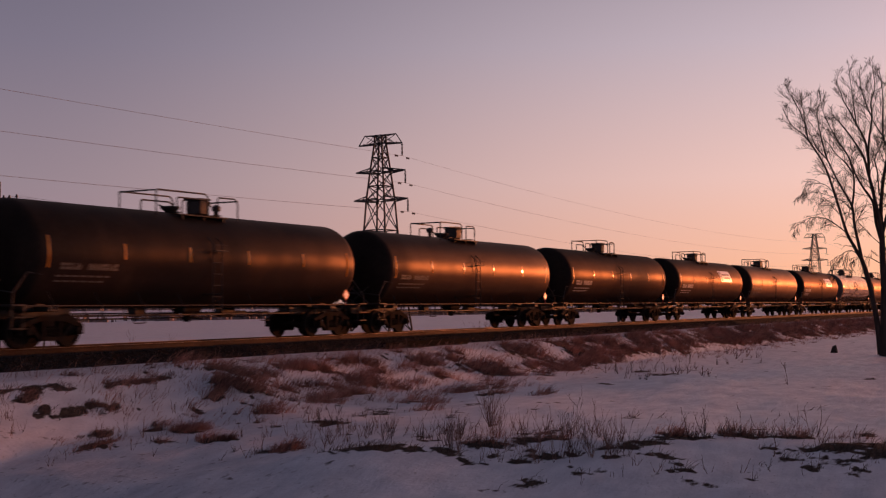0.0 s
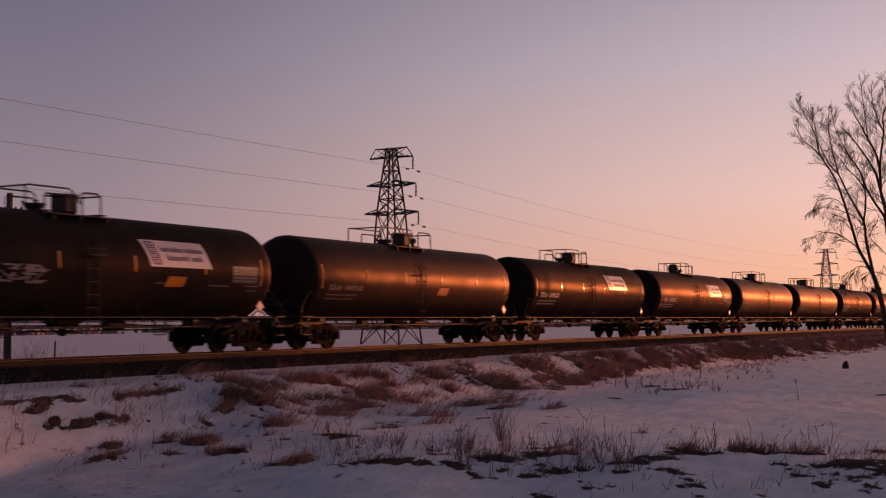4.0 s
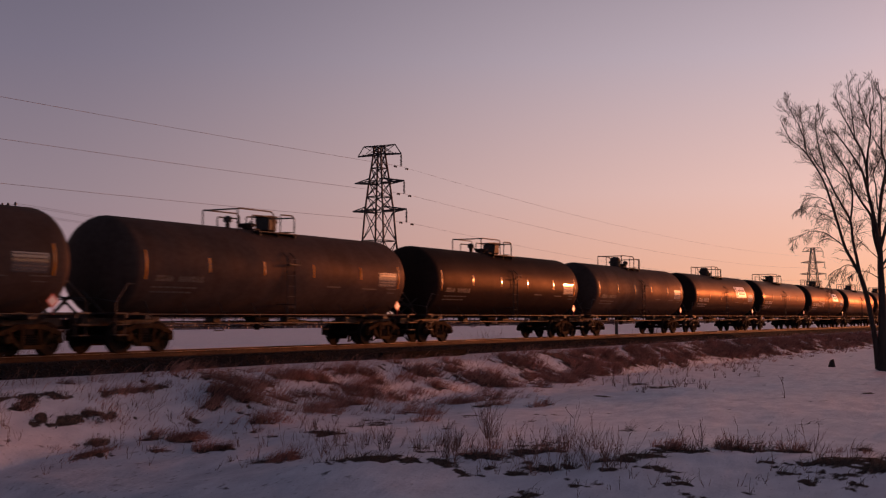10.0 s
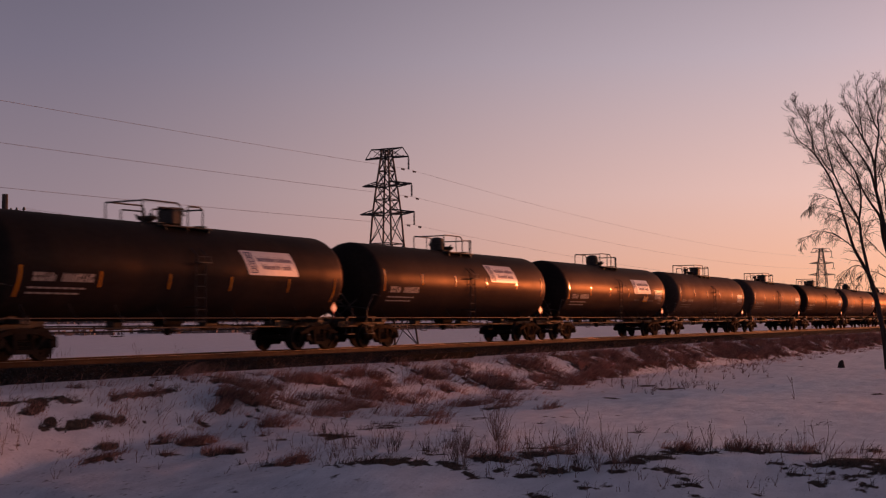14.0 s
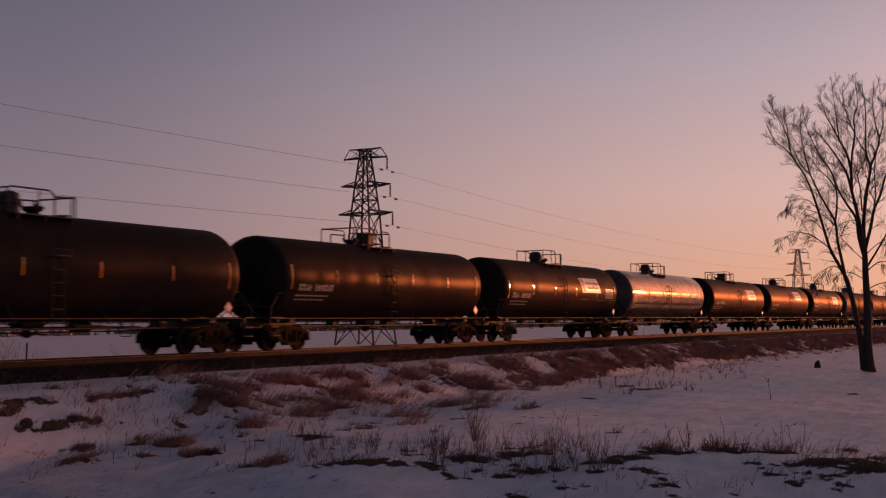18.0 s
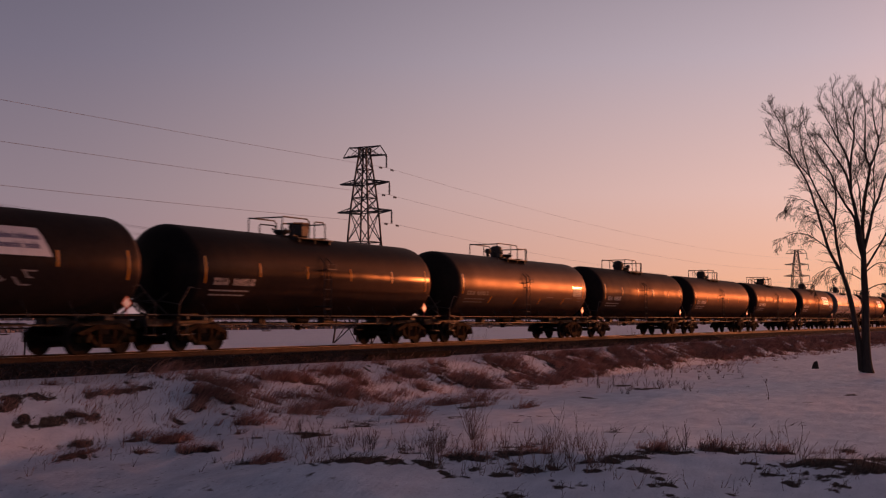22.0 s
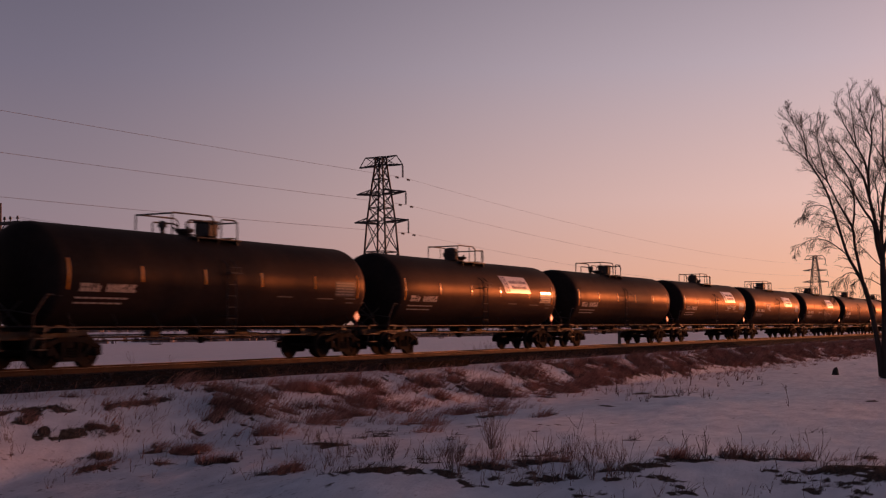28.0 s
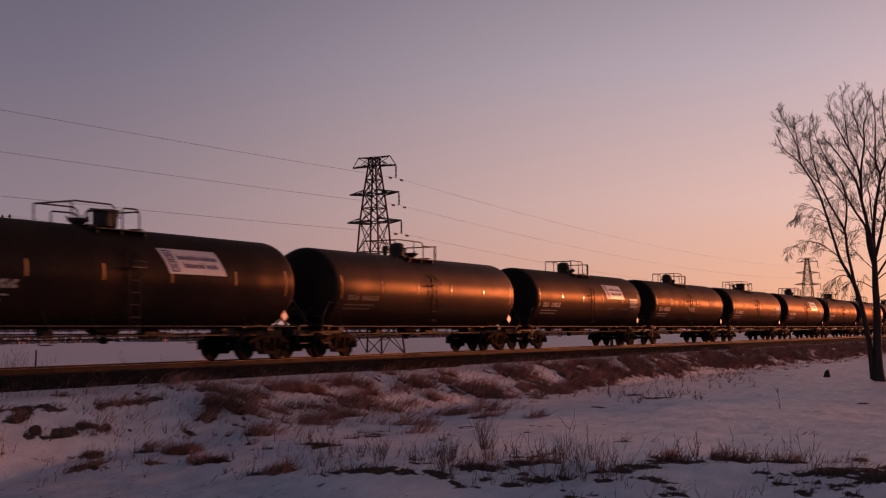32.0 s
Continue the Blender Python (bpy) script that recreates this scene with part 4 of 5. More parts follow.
def label_mesh(x, side):
    bm = bmesh.new()
    curved_plate(bm, x, x + 0.8, -20, -8, 0.010, 0.006, -0.15, 4, side)
    return mesh_of("yellow_label", bm, YELLOW)


def graffiti_mesh(seed, x, w, low, high):
    """A tangle of brushed strokes on the shell."""
    rnd = random.Random(seed)
    bm = bmesh.new()
    for k in range(26):
        xa = x + rnd.random() * w
        a = low + rnd.random() * (high - low)
        curved_plate(bm, xa, xa + 0.05 + rnd.random() * 0.10, a, min(high, a + 3 + rnd.random() * 9), 0.006, 0.004, rnd.uniform(-0.4, 0.4), 3)
        curved_plate(bm, xa, xa + 0.15 + rnd.random() * 0.35, a, a + 1.6, 0.007, 0.004, rnd.uniform(-0.1, 0.1), 1)
    return mesh_of("graffiti", bm, GRAFFITI)


PAINTS = {"black": BLACK_PAINT, "brown": BROWN_PAINT, "grey": GREY_PAINT, "gloss": GLOSS_PAINT, "sleek": SLEEK_PAINT, "dented": DENTED_PAINT, "dull": DULL_PAINT}
WHEELSETS = []


def build_truck(car, x, rusty):
    truck = part("truck", cached("bolster", bolster_mesh), car, (x, 0, 0))
    for y in (-1.02, 1.02):
        part("side_frame", cached(("frame", rusty), lambda: frame_mesh(OCHRE if rusty else TRUCK)), truck, (0, y, 0), 0 if y < 0 else math.pi)
        for dx in (-0.17, 0, 0.17):
            part("spring", cached("spring", spring_mesh), truck, (dx, y, 0))
    for dx in (-0.89, 0.89):
        w = part("wheelset", cached("wheelset", wheelset_mesh), truck, (dx, 0, WHEEL_R))
        WHEELSETS.append((w, dx))


def build_car(top, sign, paint, place=(0.0, 3.0), strips="plain", yellow=None, graffiti=None, bold=True, rusty=False, slip=0.0, decal=False):
    words = {"black": "black", "brown": "dusty brown-black", "grey": "dull grey-brown", "gloss": "glossy silver-grey", "sleek": "shiny black", "dented": "dented black", "dull": "dull brown-black"}[paint]
    label = f"{words} cylindrical tank car" + (" with white side sign" if sign else "") + (" and faded graffiti" if graffiti else " on rails")
    car = tagged(new("tank_car"), label, "tank car", "tank cars of the train")
    part("tank", cached(("tank", paint), lambda: tank_mesh(PAINTS[paint])), car)
    part("railing", cached(("rail", top), lambda: rail_mesh(top)), car, (slip, 0, 0))
    part("platform", cached("platform", platform_mesh), car, (slip, 0, 0))
    makers = {"fill_fitting": funnel_mesh, "valve_housing": housing_mesh, "relief_valve": mushroom_mesh, "manway": dome_mesh}
    for name, x in TOPS[top][1]:
        fitting = part(name, cached(name, makers[name]), car, (x + slip, 0, 0))
        if name == "manway":
            for k in range(8):
                part("bolt", cached("bolt", bolt_mesh), fitting, (0.335 * math.cos(k * math.pi / 4), 0.335 * math.sin(k * math.pi / 4), 0))
    for side in (1, -1):
        ladder = part("ladder", cached(("ladder", side), lambda: ladder_mesh(side)), car, (slip - 0.4, 0, 0))
        part("landing_step", cached(("landing", side), lambda: landing_mesh(side)), ladder)
        for f, z in [(1.0, 1.05 + 0.36 * k) for k in range(5)] :
            part("rung", cached("rung", rung_mesh), ladder, (0, -1.6 * side * f, z))
        part("side_handrail", cached(("pipe", side), lambda: side_pipe_mesh(side)), car)
        for k, (x, tall, mid, slant) in enumerate(strips_at(strips)):
            part("reflector_strip", cached(("strip", strips, k, side), lambda: strip_mesh(x, tall, mid, slant, side)), car, label="reflective yellow strip")
        tagged(part("reporting_mark", cached(("marks", side, bold), lambda: marks_mesh(side, bold)), car), kind="stuff")
        if decal:
            tagged(part("data_panel", cached(("data", side), lambda: data_mesh(side)), car), kind="stuff")
        if decal:
            part("data_decal", cached(("decal", side), lambda: decal_mesh(side)), car, label="glossy dark grey data panel")
        placard = part("placard", cached(("placard", side), lambda: placard_mesh(side, 0.31, 0.012, RED, True)), car, label="red diamond placard")
        part("placard_face", cached(("face", side), lambda: placard_mesh(side, 0.23, 0.022, PLACARD, False)), placard, label="white centre of the placard")
        if sign:
            board = part("sign_board", cached(("sign", side), lambda: sign_mesh(side)), car, label="white parallelogram sign board")
            board.matrix_basis = Matrix.Translation((place[0] + slip, 0, TANK_Z)) @ Matrix.Rotation(radians(-place[1] * side), 4, "X") @ Matrix.Translation((0, 0, -TANK_Z))
            tagged(part("sign_print", cached(("print", side), lambda: sign_bars_mesh(side)), board), kind="stuff")
        if yellow is not None:
            part("yellow_label", cached(("label", yellow, side), lambda: label_mesh(yellow, side)), car)
    if graffiti:
        part("graffiti", cached(("graffiti", graffiti), lambda: graffiti_mesh(*graffiti)), car)
    for end in (0, math.pi):
        part("stub_sill", cached("sill", sill_mesh), car, rz=end)
        part("end_platform", cached("end_platform", end_platform_mesh), car, rz=end)
        for y in (-1.42, 1.42):
            part("end_handrail", cached(("end_rail", y), lambda: end_rail_mesh(y)), car, rz=end)
        part("cross_rail", cached("cross_rail", cross_rail_mesh), car, rz=end)
        for a, b in ((-0.95, -0.1), (-0.1, -0.95), (0.1, 0.95), (0.95, 0.1)):
            part("brace", cached(("brace", a), lambda: brace_mesh(a, b)), car, rz=end)
        part("coupler", cached("coupler", coupler_mesh), car, rz=end)
    part("brake_wheel", cached("brake_wheel", brake_wheel_mesh), car)
    part("brake_rigging", cached("brake_gear", brake_gear_mesh), car)
    part("outlet_valve", cached("outlet", outlet_mesh), car)
    part("air_reservoir", cached("reservoir", reservoir_mesh), car)
    part("brake_valve", cached("brake_valve", brake_valve_mesh), car)
    for x in (-TRUCK_X, TRUCK_X):
        build_truck(car, x, rusty)
    return car


# The train from its head to its tail; car 0 fills the near end of the view at the start.
L, C, D, M, T, V = "looped", "compact", "domed", "mirrored", "triple", "domed_valve"
ROSTER = {
    -10: (C, 0, "black"), -9: (L, 0, "brown"), -8: (C, 1, "black"), -7: (D, 0, "brown"), -6: (D, 0, "gloss"), -5: (C, 1, "black"),
    -4: (C, 0, "brown"), -3: (C, 1, "black"), -2: (C, 0, "dented"), -1: (M, 0, "brown"), 0: (L, 0, "brown"), 1: (D, 1, "black"),
    2: (C, 1, "dented"), 3: (L, 0, "brown"), 4: (C, 1, "black"), 5: (L, 0, "sleek"), 6: (D, 1, "black"), 7: (V, 0, "grey"),
    8: (M, 0, "dull"), 9: (M, 0, "grey"), 10: (M, 0, "grey"), 11: (D, 1, "black"), 12: (D, 1, "black"), 13: (C, 1, "black"),
    14: (D, 0, "gloss"), 15: (D, 1, "dented"), 16: (C, 0, "dented"), 17: (D, 0, "black"), 18: (V, 0, "dented"), 19: (T, 0, "brown"),
    20: (C, 0, "sleek"), 21: (C, 1, "black"), 22: (C, 1, "black"), 23: (D, 1, "black"), 24: (M, 0, "dented"), 25: (D, 1, "black"),
    26: (M, 0, "black"), 27: (D, 0, "dented"), 28: (D, 1, "black"), 29: (T, 0, "brown"), 30: (C, 1, "black"), 31: (C, 0, "black"), 32: (D, 1, "black")}
EXTRA = {1: dict(strips="low", place=(0.4, 0)), 2: dict(place=(0.1, 4)), 6: dict(strips="middle", place=(0.5, -1)), 12: dict(place=(-0.35, 7)), 13: dict(strips="low", place=(0.15, 0)), 15: dict(strips="middle", place=(0.3, -1)),
         17: dict(strips="middle"), 25: dict(place=(-0.1, 4)), 28: dict(place=(0.1, 6)), 30: dict(place=(-0.75, 7)), 5: dict(yellow=None), 3: dict(yellow=1.0), 4: dict(yellow=2.6, graffiti=(4, -4.9, 2.6, -24, -2)), 11: dict(yellow=3.7, strips="middle", place=(0.05, -1)), 19: dict(strips="slanted"),
         21: dict(place=(-0.5, 6), graffiti=(21, -2.6, 6.0, -26, -9)), 22: dict(graffiti=(22, -4.0, 1.0, -14, 8)), 23: dict(place=(0.1, 7), graffiti=(23, 2.4, 2.4, -14, -3)), 27: dict(graffiti=(27, -0.6, 0.8, -18, -6))}
# slack taken up in the couplers, in metres
SLACK = {7: 0.08, 8: 0.15, 9: 0.22, 10: 0.26, 11: 0.26, 12: 0.2, 13: 0.1}
DECALS = (1, 4, 6, 7, 8, 9, 10, 11, 14, 15, 19, 22, 23, 25, 26, 28)
CARS = {}
for number, spec in ROSTER.items():
    extra = EXTRA.get(number, {})
    CARS[number] = build_car(spec[0], spec[1], spec[2], bold=spec[2] in ("black", "gloss", "sleek", "dented"), rusty=7 <= number <= 12 or number in (2, 14, 16, 18, 19, 20, 21, 22, 24, 27, 29, 31), slip=SLACK.get(number, 0.0), decal=number in DECALS, **extra)

# ---- power line ----
TOWER = (136.85, 84.1, -1.52)
ARMS = ((24.62, 3.3, 1.1), (20.8, 3.75, 1.97), (17.1, 4.1, 2.7))
RIGHT = Vector((0.4825, -0.8759, 0))


def tower_half(z):
    return float(np.interp(z, (0, 12.7, 17.1, 20.8, 24.62, 25.6), (5.8, 3.25, 2.7, 1.97, 1.1, 1.05))) / 2


def build_tower():
    tower = tagged(new("transmission_tower"), "dark steel lattice transmission tower with three crossarms", "pylon", "power line towers")
    levels = [0, 4.6, 9.2, 13.2, 17.1, 18.95, 20.8, 22.7, 24.62, 25.6]
    for sx in (-1, 1):
        for sy in (-1, 1):
            bm = bmesh.new()
            chain(bm, [(sx * tower_half(z), sy * tower_half(z), z) for z in levels], 0.125, 4)
            part("leg", mesh_of("leg", bm, LATTICE), tower)
    for face in range(4):
        bm = bmesh.new()
        m = Matrix.Rotation(face * math.pi / 2, 4, "Z")
        for a, b in zip(levels, levels[1:]):
            ha, hb = tower_half(a), tower_half(b)
            rod(bm, m @ Vector((-ha, -ha, a)), m @ Vector((hb, -hb, b)), 0.07, 4)
            rod(bm, m @ Vector((ha, -ha, a)), m @ Vector((-hb, -hb, b)), 0.07, 4)
            rod(bm, m @ Vector((-hb, -hb, b)), m @ Vector((hb, -hb, b)), 0.07, 4)
        part("bracing", mesh_of("bracing", bm, LATTICE), tower)
    for k, (z, reach, w) in enumerate(ARMS):
        h = w / 2
        for s in (-1, 1):
            bars = []
            tip = Vector((0, s * reach, z + (0.1 if k else -0.2)))
            up = 0.95 if k == 0 else 0.5
            for x in (-h, h):
                bars.append(((x, s * h, z - 0.1), tip, 0.10))
                if k == 0:
                    bars.append(((x, s * h, z + up), (0, s * reach * 0.72, z + up + 0.12), 0.07))
                else:
                    bars.append(((x, s * h, z + up), tip, 0.07))
                bars.append(((x, s * h, z + up * 0.9), (x * 0.5, s * (reach + h) / 2, z), 0.045))
            if k == 0:
                bars.append(((0, s * reach * 0.72, z + up + 0.12), tip, 0.07))
                bars.append(((0, s * reach * 0.72, z + up + 0.12), (0, s * h, z), 0.045))
            for f in (0.35, 0.7):
                bars.append(((-h * (1 - f), s * (h + (reach - h) * f), z), (h * (1 - f), s * (h + (reach - h) * f), z), 0.04))
            arm = None
            for p, q, r in bars:
                bm = bmesh.new()
                rod(bm, p, q, r, 4)
                if arm is None:
                    arm = part("crossarm", mesh_of("crossarm", bm, LATTICE), tower)
                else:
                    part("strut", mesh_of("strut", bm, LATTICE), arm)
        bm = bmesh.new()
        prof = [(0, 0.05)]
        for i in range(9):
            q = -0.12 - i * 0.17
            prof += [(q, 0.06), (q - 0.03, 0.15), (q - 0.09, 0.15), (q - 0.11, 0.06)]
        lathe(bm, prof[::-1], "z", 8, (0, -reach, z - (0.25 if k == 0 else 0)))
        part("insulator", mesh_of("insulator", bm, GLASSY), tower)
    return tower


def build_power_line():
    tower = build_tower()
    tower.location = TOWER
    span = 268.85
    places = [TOWER[0] + span, TOWER[0] - span]
    for x in places:
        copy_thing(tower, Matrix.Translation((x, TOWER[1] + (x - TOWER[0]) * 0.006, TOWER[2])))
    for k, (z, reach, _) in enumerate(ARMS):
        for n in (-1, 0, 1):
            xa = TOWER[0] + n * span
            cable = tagged(new("power_cable"), "thin sagging overhead conductor on steel towers", "cable", "power cables")
            bm = bmesh.new()
            pts = []
            sag = 4 * (1.75 if n < 0 else 2.9)
            for i in range(41):
                u = i / 40
                x = xa + span * u
                pts.append((x, TOWER[1] + (x - TOWER[0]) * 0.006 - reach, TOWER[2] + z - 1.62 - (0.25 if k == 0 else 0) - sag * u * (1 - u)))
            cord(bm, pts, 0.019 if n < 0 else 0.014, 5)
            part("conductor", mesh_of("conductor", bm, WIRE), cable)
            for u in (0.0054, 0.9946):
                x = xa + span * u
                b2 = bmesh.new()
                zz = TOWER[2] + z - 1.62 - (0.25 if k == 0 else 0) - sag * u * (1 - u) - 0.1
                y = TOWER[1] + (x - TOWER[0]) * 0.006 - reach
                rod(b2, (x - 0.22, y, zz), (x + 0.22, y, zz), 0.03, 5)
                for s in (-1, 1):
                    box(b2, x + s * 0.22, y, zz - 0.02, 0.16, 0.14, 0.22)
                rod(b2, (x, y, zz), (x, y, zz + 0.12), 0.03, 5)
                part("damper", mesh_of("damper", b2, LATTICE), cable)


build_power_line()


# ---- telegraph poles behind the track ----
POLE_Y = 33.0


def build_pole():
    pole = tagged(new("telegraph_pole"), "weathered timber telegraph pole with one crossarm", "utility pole", "telegraph poles")
    bm = bmesh.new()
    rod(bm, (0, 0, -0.6), (0, 0, 6.5), 0.14, 10, 0.10)
    part("pole_shaft", mesh_of("pole_shaft", bm, POLE), pole)
    bm = bmesh.new()
    box(bm, -0.14, 0, 5.78, 0.10, 2.3, 0.11, bevel=0.01)
    part("crossarm", mesh_of("crossarm", bm, POLE), pole)
    for s in (-1, 1):
        bm = bmesh.new()
        rod(bm, (-0.2, s * 0.55, 5.75), (-0.1, 0, 5.28), 0.02, 4)
        part("brace", mesh_of("brace", bm, STEEL), pole)
        for y in (0.45, 0.72, 1.06):
            bm = bmesh.new()
            lathe(bm, [(5.83, 0.015), (5.89, 0.018), (5.90, 0.05), (5.94, 0.05), (5.95, 0.035), (6.0, 0.03)], "z", 8, (-0.14, s * y, 0))
            part("insulator", mesh_of("insulator", bm, GLASSY), pole)
    return pole


def build_telegraph():
    pole = build_pole()
    zs = {}
    for i, x in enumerate((29.12, 87.6, 146.0)):
        z = ground_z(x, POLE_Y) - (0.8 if i else 0.0)
        zs[x] = z
        if i == 0:
            pole.location = (x, POLE_Y, z)
        else:
            copy_thing(pole, pose(x, POLE_Y, z, 0, 0.6 * i, 2 * i))
    xs = sorted(zs)
    for a, b in zip(xs, xs[1:]):
        for y in (-1.06, -0.72, 0.72, 1.06):
            bm = bmesh.new()
            pts = [(a + (b - a) * u - 0.14, POLE_Y + y, zs[a] + (zs[b] - zs[a]) * u + 5.97 - 4 * 0.55 * u * (1 - u)) for u in np.linspace(0, 1, 13)]
            rings = [[bm.verts.new((px, py + 0.0045 * c, pz + 0.0045 * d)) for c, d in ((1, 0), (0, 1), (-1, 0), (0, -1))] for px, py, pz in pts]
            for r0, r1 in zip(rings, rings[1:]):
                for k in range(4):
                    bm.faces.new((r0[k], r0[(k + 1) % 4], r1[(k + 1) % 4], r1[k]))
            tagged(new("telegraph_wire", mesh_of("telegraph_wire", bm, WIRE)), "thin slack wire strung between timber poles", "wire", "telegraph wires")


build_telegraph()


# ---- trees ----
class Tubes:
    """Collects tapered branch tubes into one mesh."""

    def __init__(self):
        self.v, self.f = [], []

    def add(self, pts, radii, n):
        base = len(self.v)
        for k, (p, r) in enumerate(zip(pts, radii)):
            d = (pts[min(k + 1, len(pts) - 1)] - pts[max(k - 1, 0)]).normalized()
            u = d.orthogonal().normalized()
            w = d.cross(u)
            for j in range(n):
                a = 2 * math.pi * j / n
                self.v.append(p + (u * math.cos(a) + w * math.sin(a)) * r)
        for k in range(len(pts) - 1):
            for j in range(n):
                a, b = base + k * n + j, base + k * n + (j + 1) % n
                self.f.append((a, b, b + n, a + n))

    def mesh(self, name, mat):
        return soup(name, self.v, self.f, mat, True)


def smooth_path(pts, per=5):
    """Points along a Catmull-Rom curve."""
    pts = [Vector(p) for p in pts]
    ext = [pts[0] * 2 - pts[1]] + pts + [pts[-1] * 2 - pts[-2]]
    out = []
    for a, b, c, d in zip(ext, ext[1:], ext[2:], ext[3:]):
        for k in range(per):
            t = k / per
            out.append(0.5 * (2 * b + (c - a) * t + (2 * a - 5 * b + 4 * c - d) * t * t + (3 * b - a - 3 * c + d) * t ** 3))
    return out + [pts[-1]]


def build_tree():
    rnd = random.Random(11)
    tree = tagged(new("bare_tree"), "tall leafless cottonwood with forked grey-brown trunk in snow", "tree")
    tree.location = (63.45, 10.10, ground_z(63.45, 10.10) - 0.05)
    back = Vector((0.9875, 0.1575, 0))
    trunk, twigs, grown = Tubes(), Tubes(), []
    pts = smooth_path([RIGHT * u + Vector((0, 0, z)) for u, z in ((0, 0), (-0.03, 1.6), (0, 3.25), (-0.05, 4.9), (-0.05, 5.9))])
    trunk.add(pts, [0.235 * (1 - 0.5 * k / len(pts)) + 0.13 * math.exp(-k * 0.8) for k in range(len(pts))], 14)
    grown.extend((p.dot(RIGHT), p.z, 0.0) for p in pts)
    part("trunk", trunk.mesh("trunk", BARK), tree)

    def sprout(p, d, length, r, depth, lift):
        """One side branch and, from it, finer ones; lift above 0 strives upward, below 0 hangs."""
        steps = 5 if depth < 2 else 4
        pts = [p]
        for k in range(steps):
            d = (d + Vector((rnd.uniform(-1, 1), rnd.uniform(-1, 1), rnd.uniform(-1, 1))) * 0.08 + Vector((0, 0, lift))).normalized()
            pts.append(pts[-1] + d * length / steps)
        twigs.add(pts, [max(r * (1 - 0.8 * k / steps), 0.0055) for k in range(steps + 1)], 5 if depth == 1 else 3)
        if depth >= 3:
            return
        count = (0, 7, 3)[depth]
        for k in range(count):
            f = 0.15 + 0.8 * (k + rnd.random() * 0.8) / count
            i = min(int(f * steps), steps - 1)
            q = pts[i].lerp(pts[i + 1], f * steps - i)
            side = d.cross(Vector((rnd.uniform(-1, 1), rnd.uniform(-1, 1), rnd.uniform(-1, 1)))).normalized()
            sprout(q, (d * 0.85 + side * 0.6).normalized(), length * rnd.uniform(0.45, 0.75) * (1.15 - 0.5 * f), r * 0.65, depth + 1, lift)

    def limb(r, depth, *way, kind=""):
        """A limb along (sideways, height) places that bends away in depth."""
        n = len(way)
        # take off from the nearest limb that stands already
        start = 0.0
        if grown:
            foot = min(grown, key=lambda p: (p[0] - way[0][0]) ** 2 + (p[1] - way[0][1]) ** 2)
            start = foot[2]
        line = smooth_path([(u, start + depth * 2.2 * k / n + 0.12 * math.sin(k * 1.7), z) for k, (u, z) in enumerate(way)])
        grown.extend((p.x, p.z, p.y) for p in line)
        path = [RIGHT * p.x + back * p.y + Vector((0, 0, p.z)) for p in line]
        n = len(path)
        tube = Tubes()
        tube.add(path, [max(r * (0.95 if kind == "stem" else 0.72) * (1 - (0.28 if kind == "stem" else 0.86) * k / n), 0.010) for k in range(n)], 8)
        part("limb", tube.mesh("limb", BARK), tree)
        if kind == "stem":
            return
        turn = rnd.uniform(0, 6.28)
        small = 0.75 if kind == "droop" else 1.0
        for k in range(4, n):
            f = k / n
            z = path[k].z
            d = (path[min(k + 1, n - 1)] - path[k - 1]).normalized()
            turn += 2.4 + rnd.uniform(-0.5, 0.5)
            u = d.orthogonal().normalized()
            side = u * math.cos(turn) + d.cross(u) * math.sin(turn)
            lift = -0.16 if kind == "droop" else float(np.interp(z, (5, 8, 10), (-0.14, 0.0, 0.07)))
            nd = (d + side * rnd.uniform(0.6, 1.0)).normalized()
            if k % 2 == 0 and f > 0.2:
                sprout(path[k], nd, rnd.uniform(0.8, 1.4) * (1.2 - 0.75 * f) * small, max(r * (1 - f) * 0.26, 0.012), 1, lift)
            elif rnd.random() < 0.45:
                sprout(path[k], nd, rnd.uniform(0.45, 0.9) * (1.2 - 0.7 * f) * small, max(r * (1 - f) * 0.2, 0.010), 2, lift)
        sprout(path[-1], (path[-1] - path[-3]).normalized(), 0.35 * small, 0.012, 2, -0.1 if kind == "droop" else 0.05)

    limb(0.15, 0, (-0.28, 0.14), (-0.39, 1.58), (-0.64, 3.11), (-0.86, 4.09), (-1.06, 4.73), kind="stem")
    limb(0.125, 0.5, (-1.06, 4.73), (-1.42, 5.4), (-1.78, 6.1), (-2.09, 7.17), (-2.46, 8.44), (-2.82, 9.48), (-3.33, 10.38), (-3.84, 11.06), (-4.45, 11.6), (-4.85, 12.39))
    limb(0.05, -0.6, (-3.61, 10.78), (-3.73, 11.54), (-3.98, 12.19), (-4.29, 12.73), (-4.52, 13.16))
    limb(0.045, 0.9, (-3.7, 11.06), (-3.78, 11.74), (-3.87, 12.48), (-3.96, 13.1))
    limb(0.115, -0.3, (-1.06, 4.73), (-1.23, 5.63), (-1.39, 6.47), (-1.48, 7.37), (-1.87, 8.13), (-2.26, 8.86), (-2.63, 9.65), (-3.11, 10.21), (-3.42, 10.89), (-3.73, 11.54))
    limb(0.065, 0.6, (-2.63, 9.65), (-2.83, 10.41), (-2.97, 11.06), (-3.11, 11.91), (-3.14, 12.62))
    limb(0.075, -0.9, (-1.48, 7.37), (-1.37, 8.15), (-1.37, 8.91), (-1.59, 9.76), (-2.04, 10.47), (-2.38, 11.06), (-2.72, 11.83), (-2.83, 12.48))
    limb(0.05, 0.8, (-1.37, 8.91), (-1.71, 9.48), (-2.21, 9.99), (-2.55, 10.5), (-2.88, 10.83))
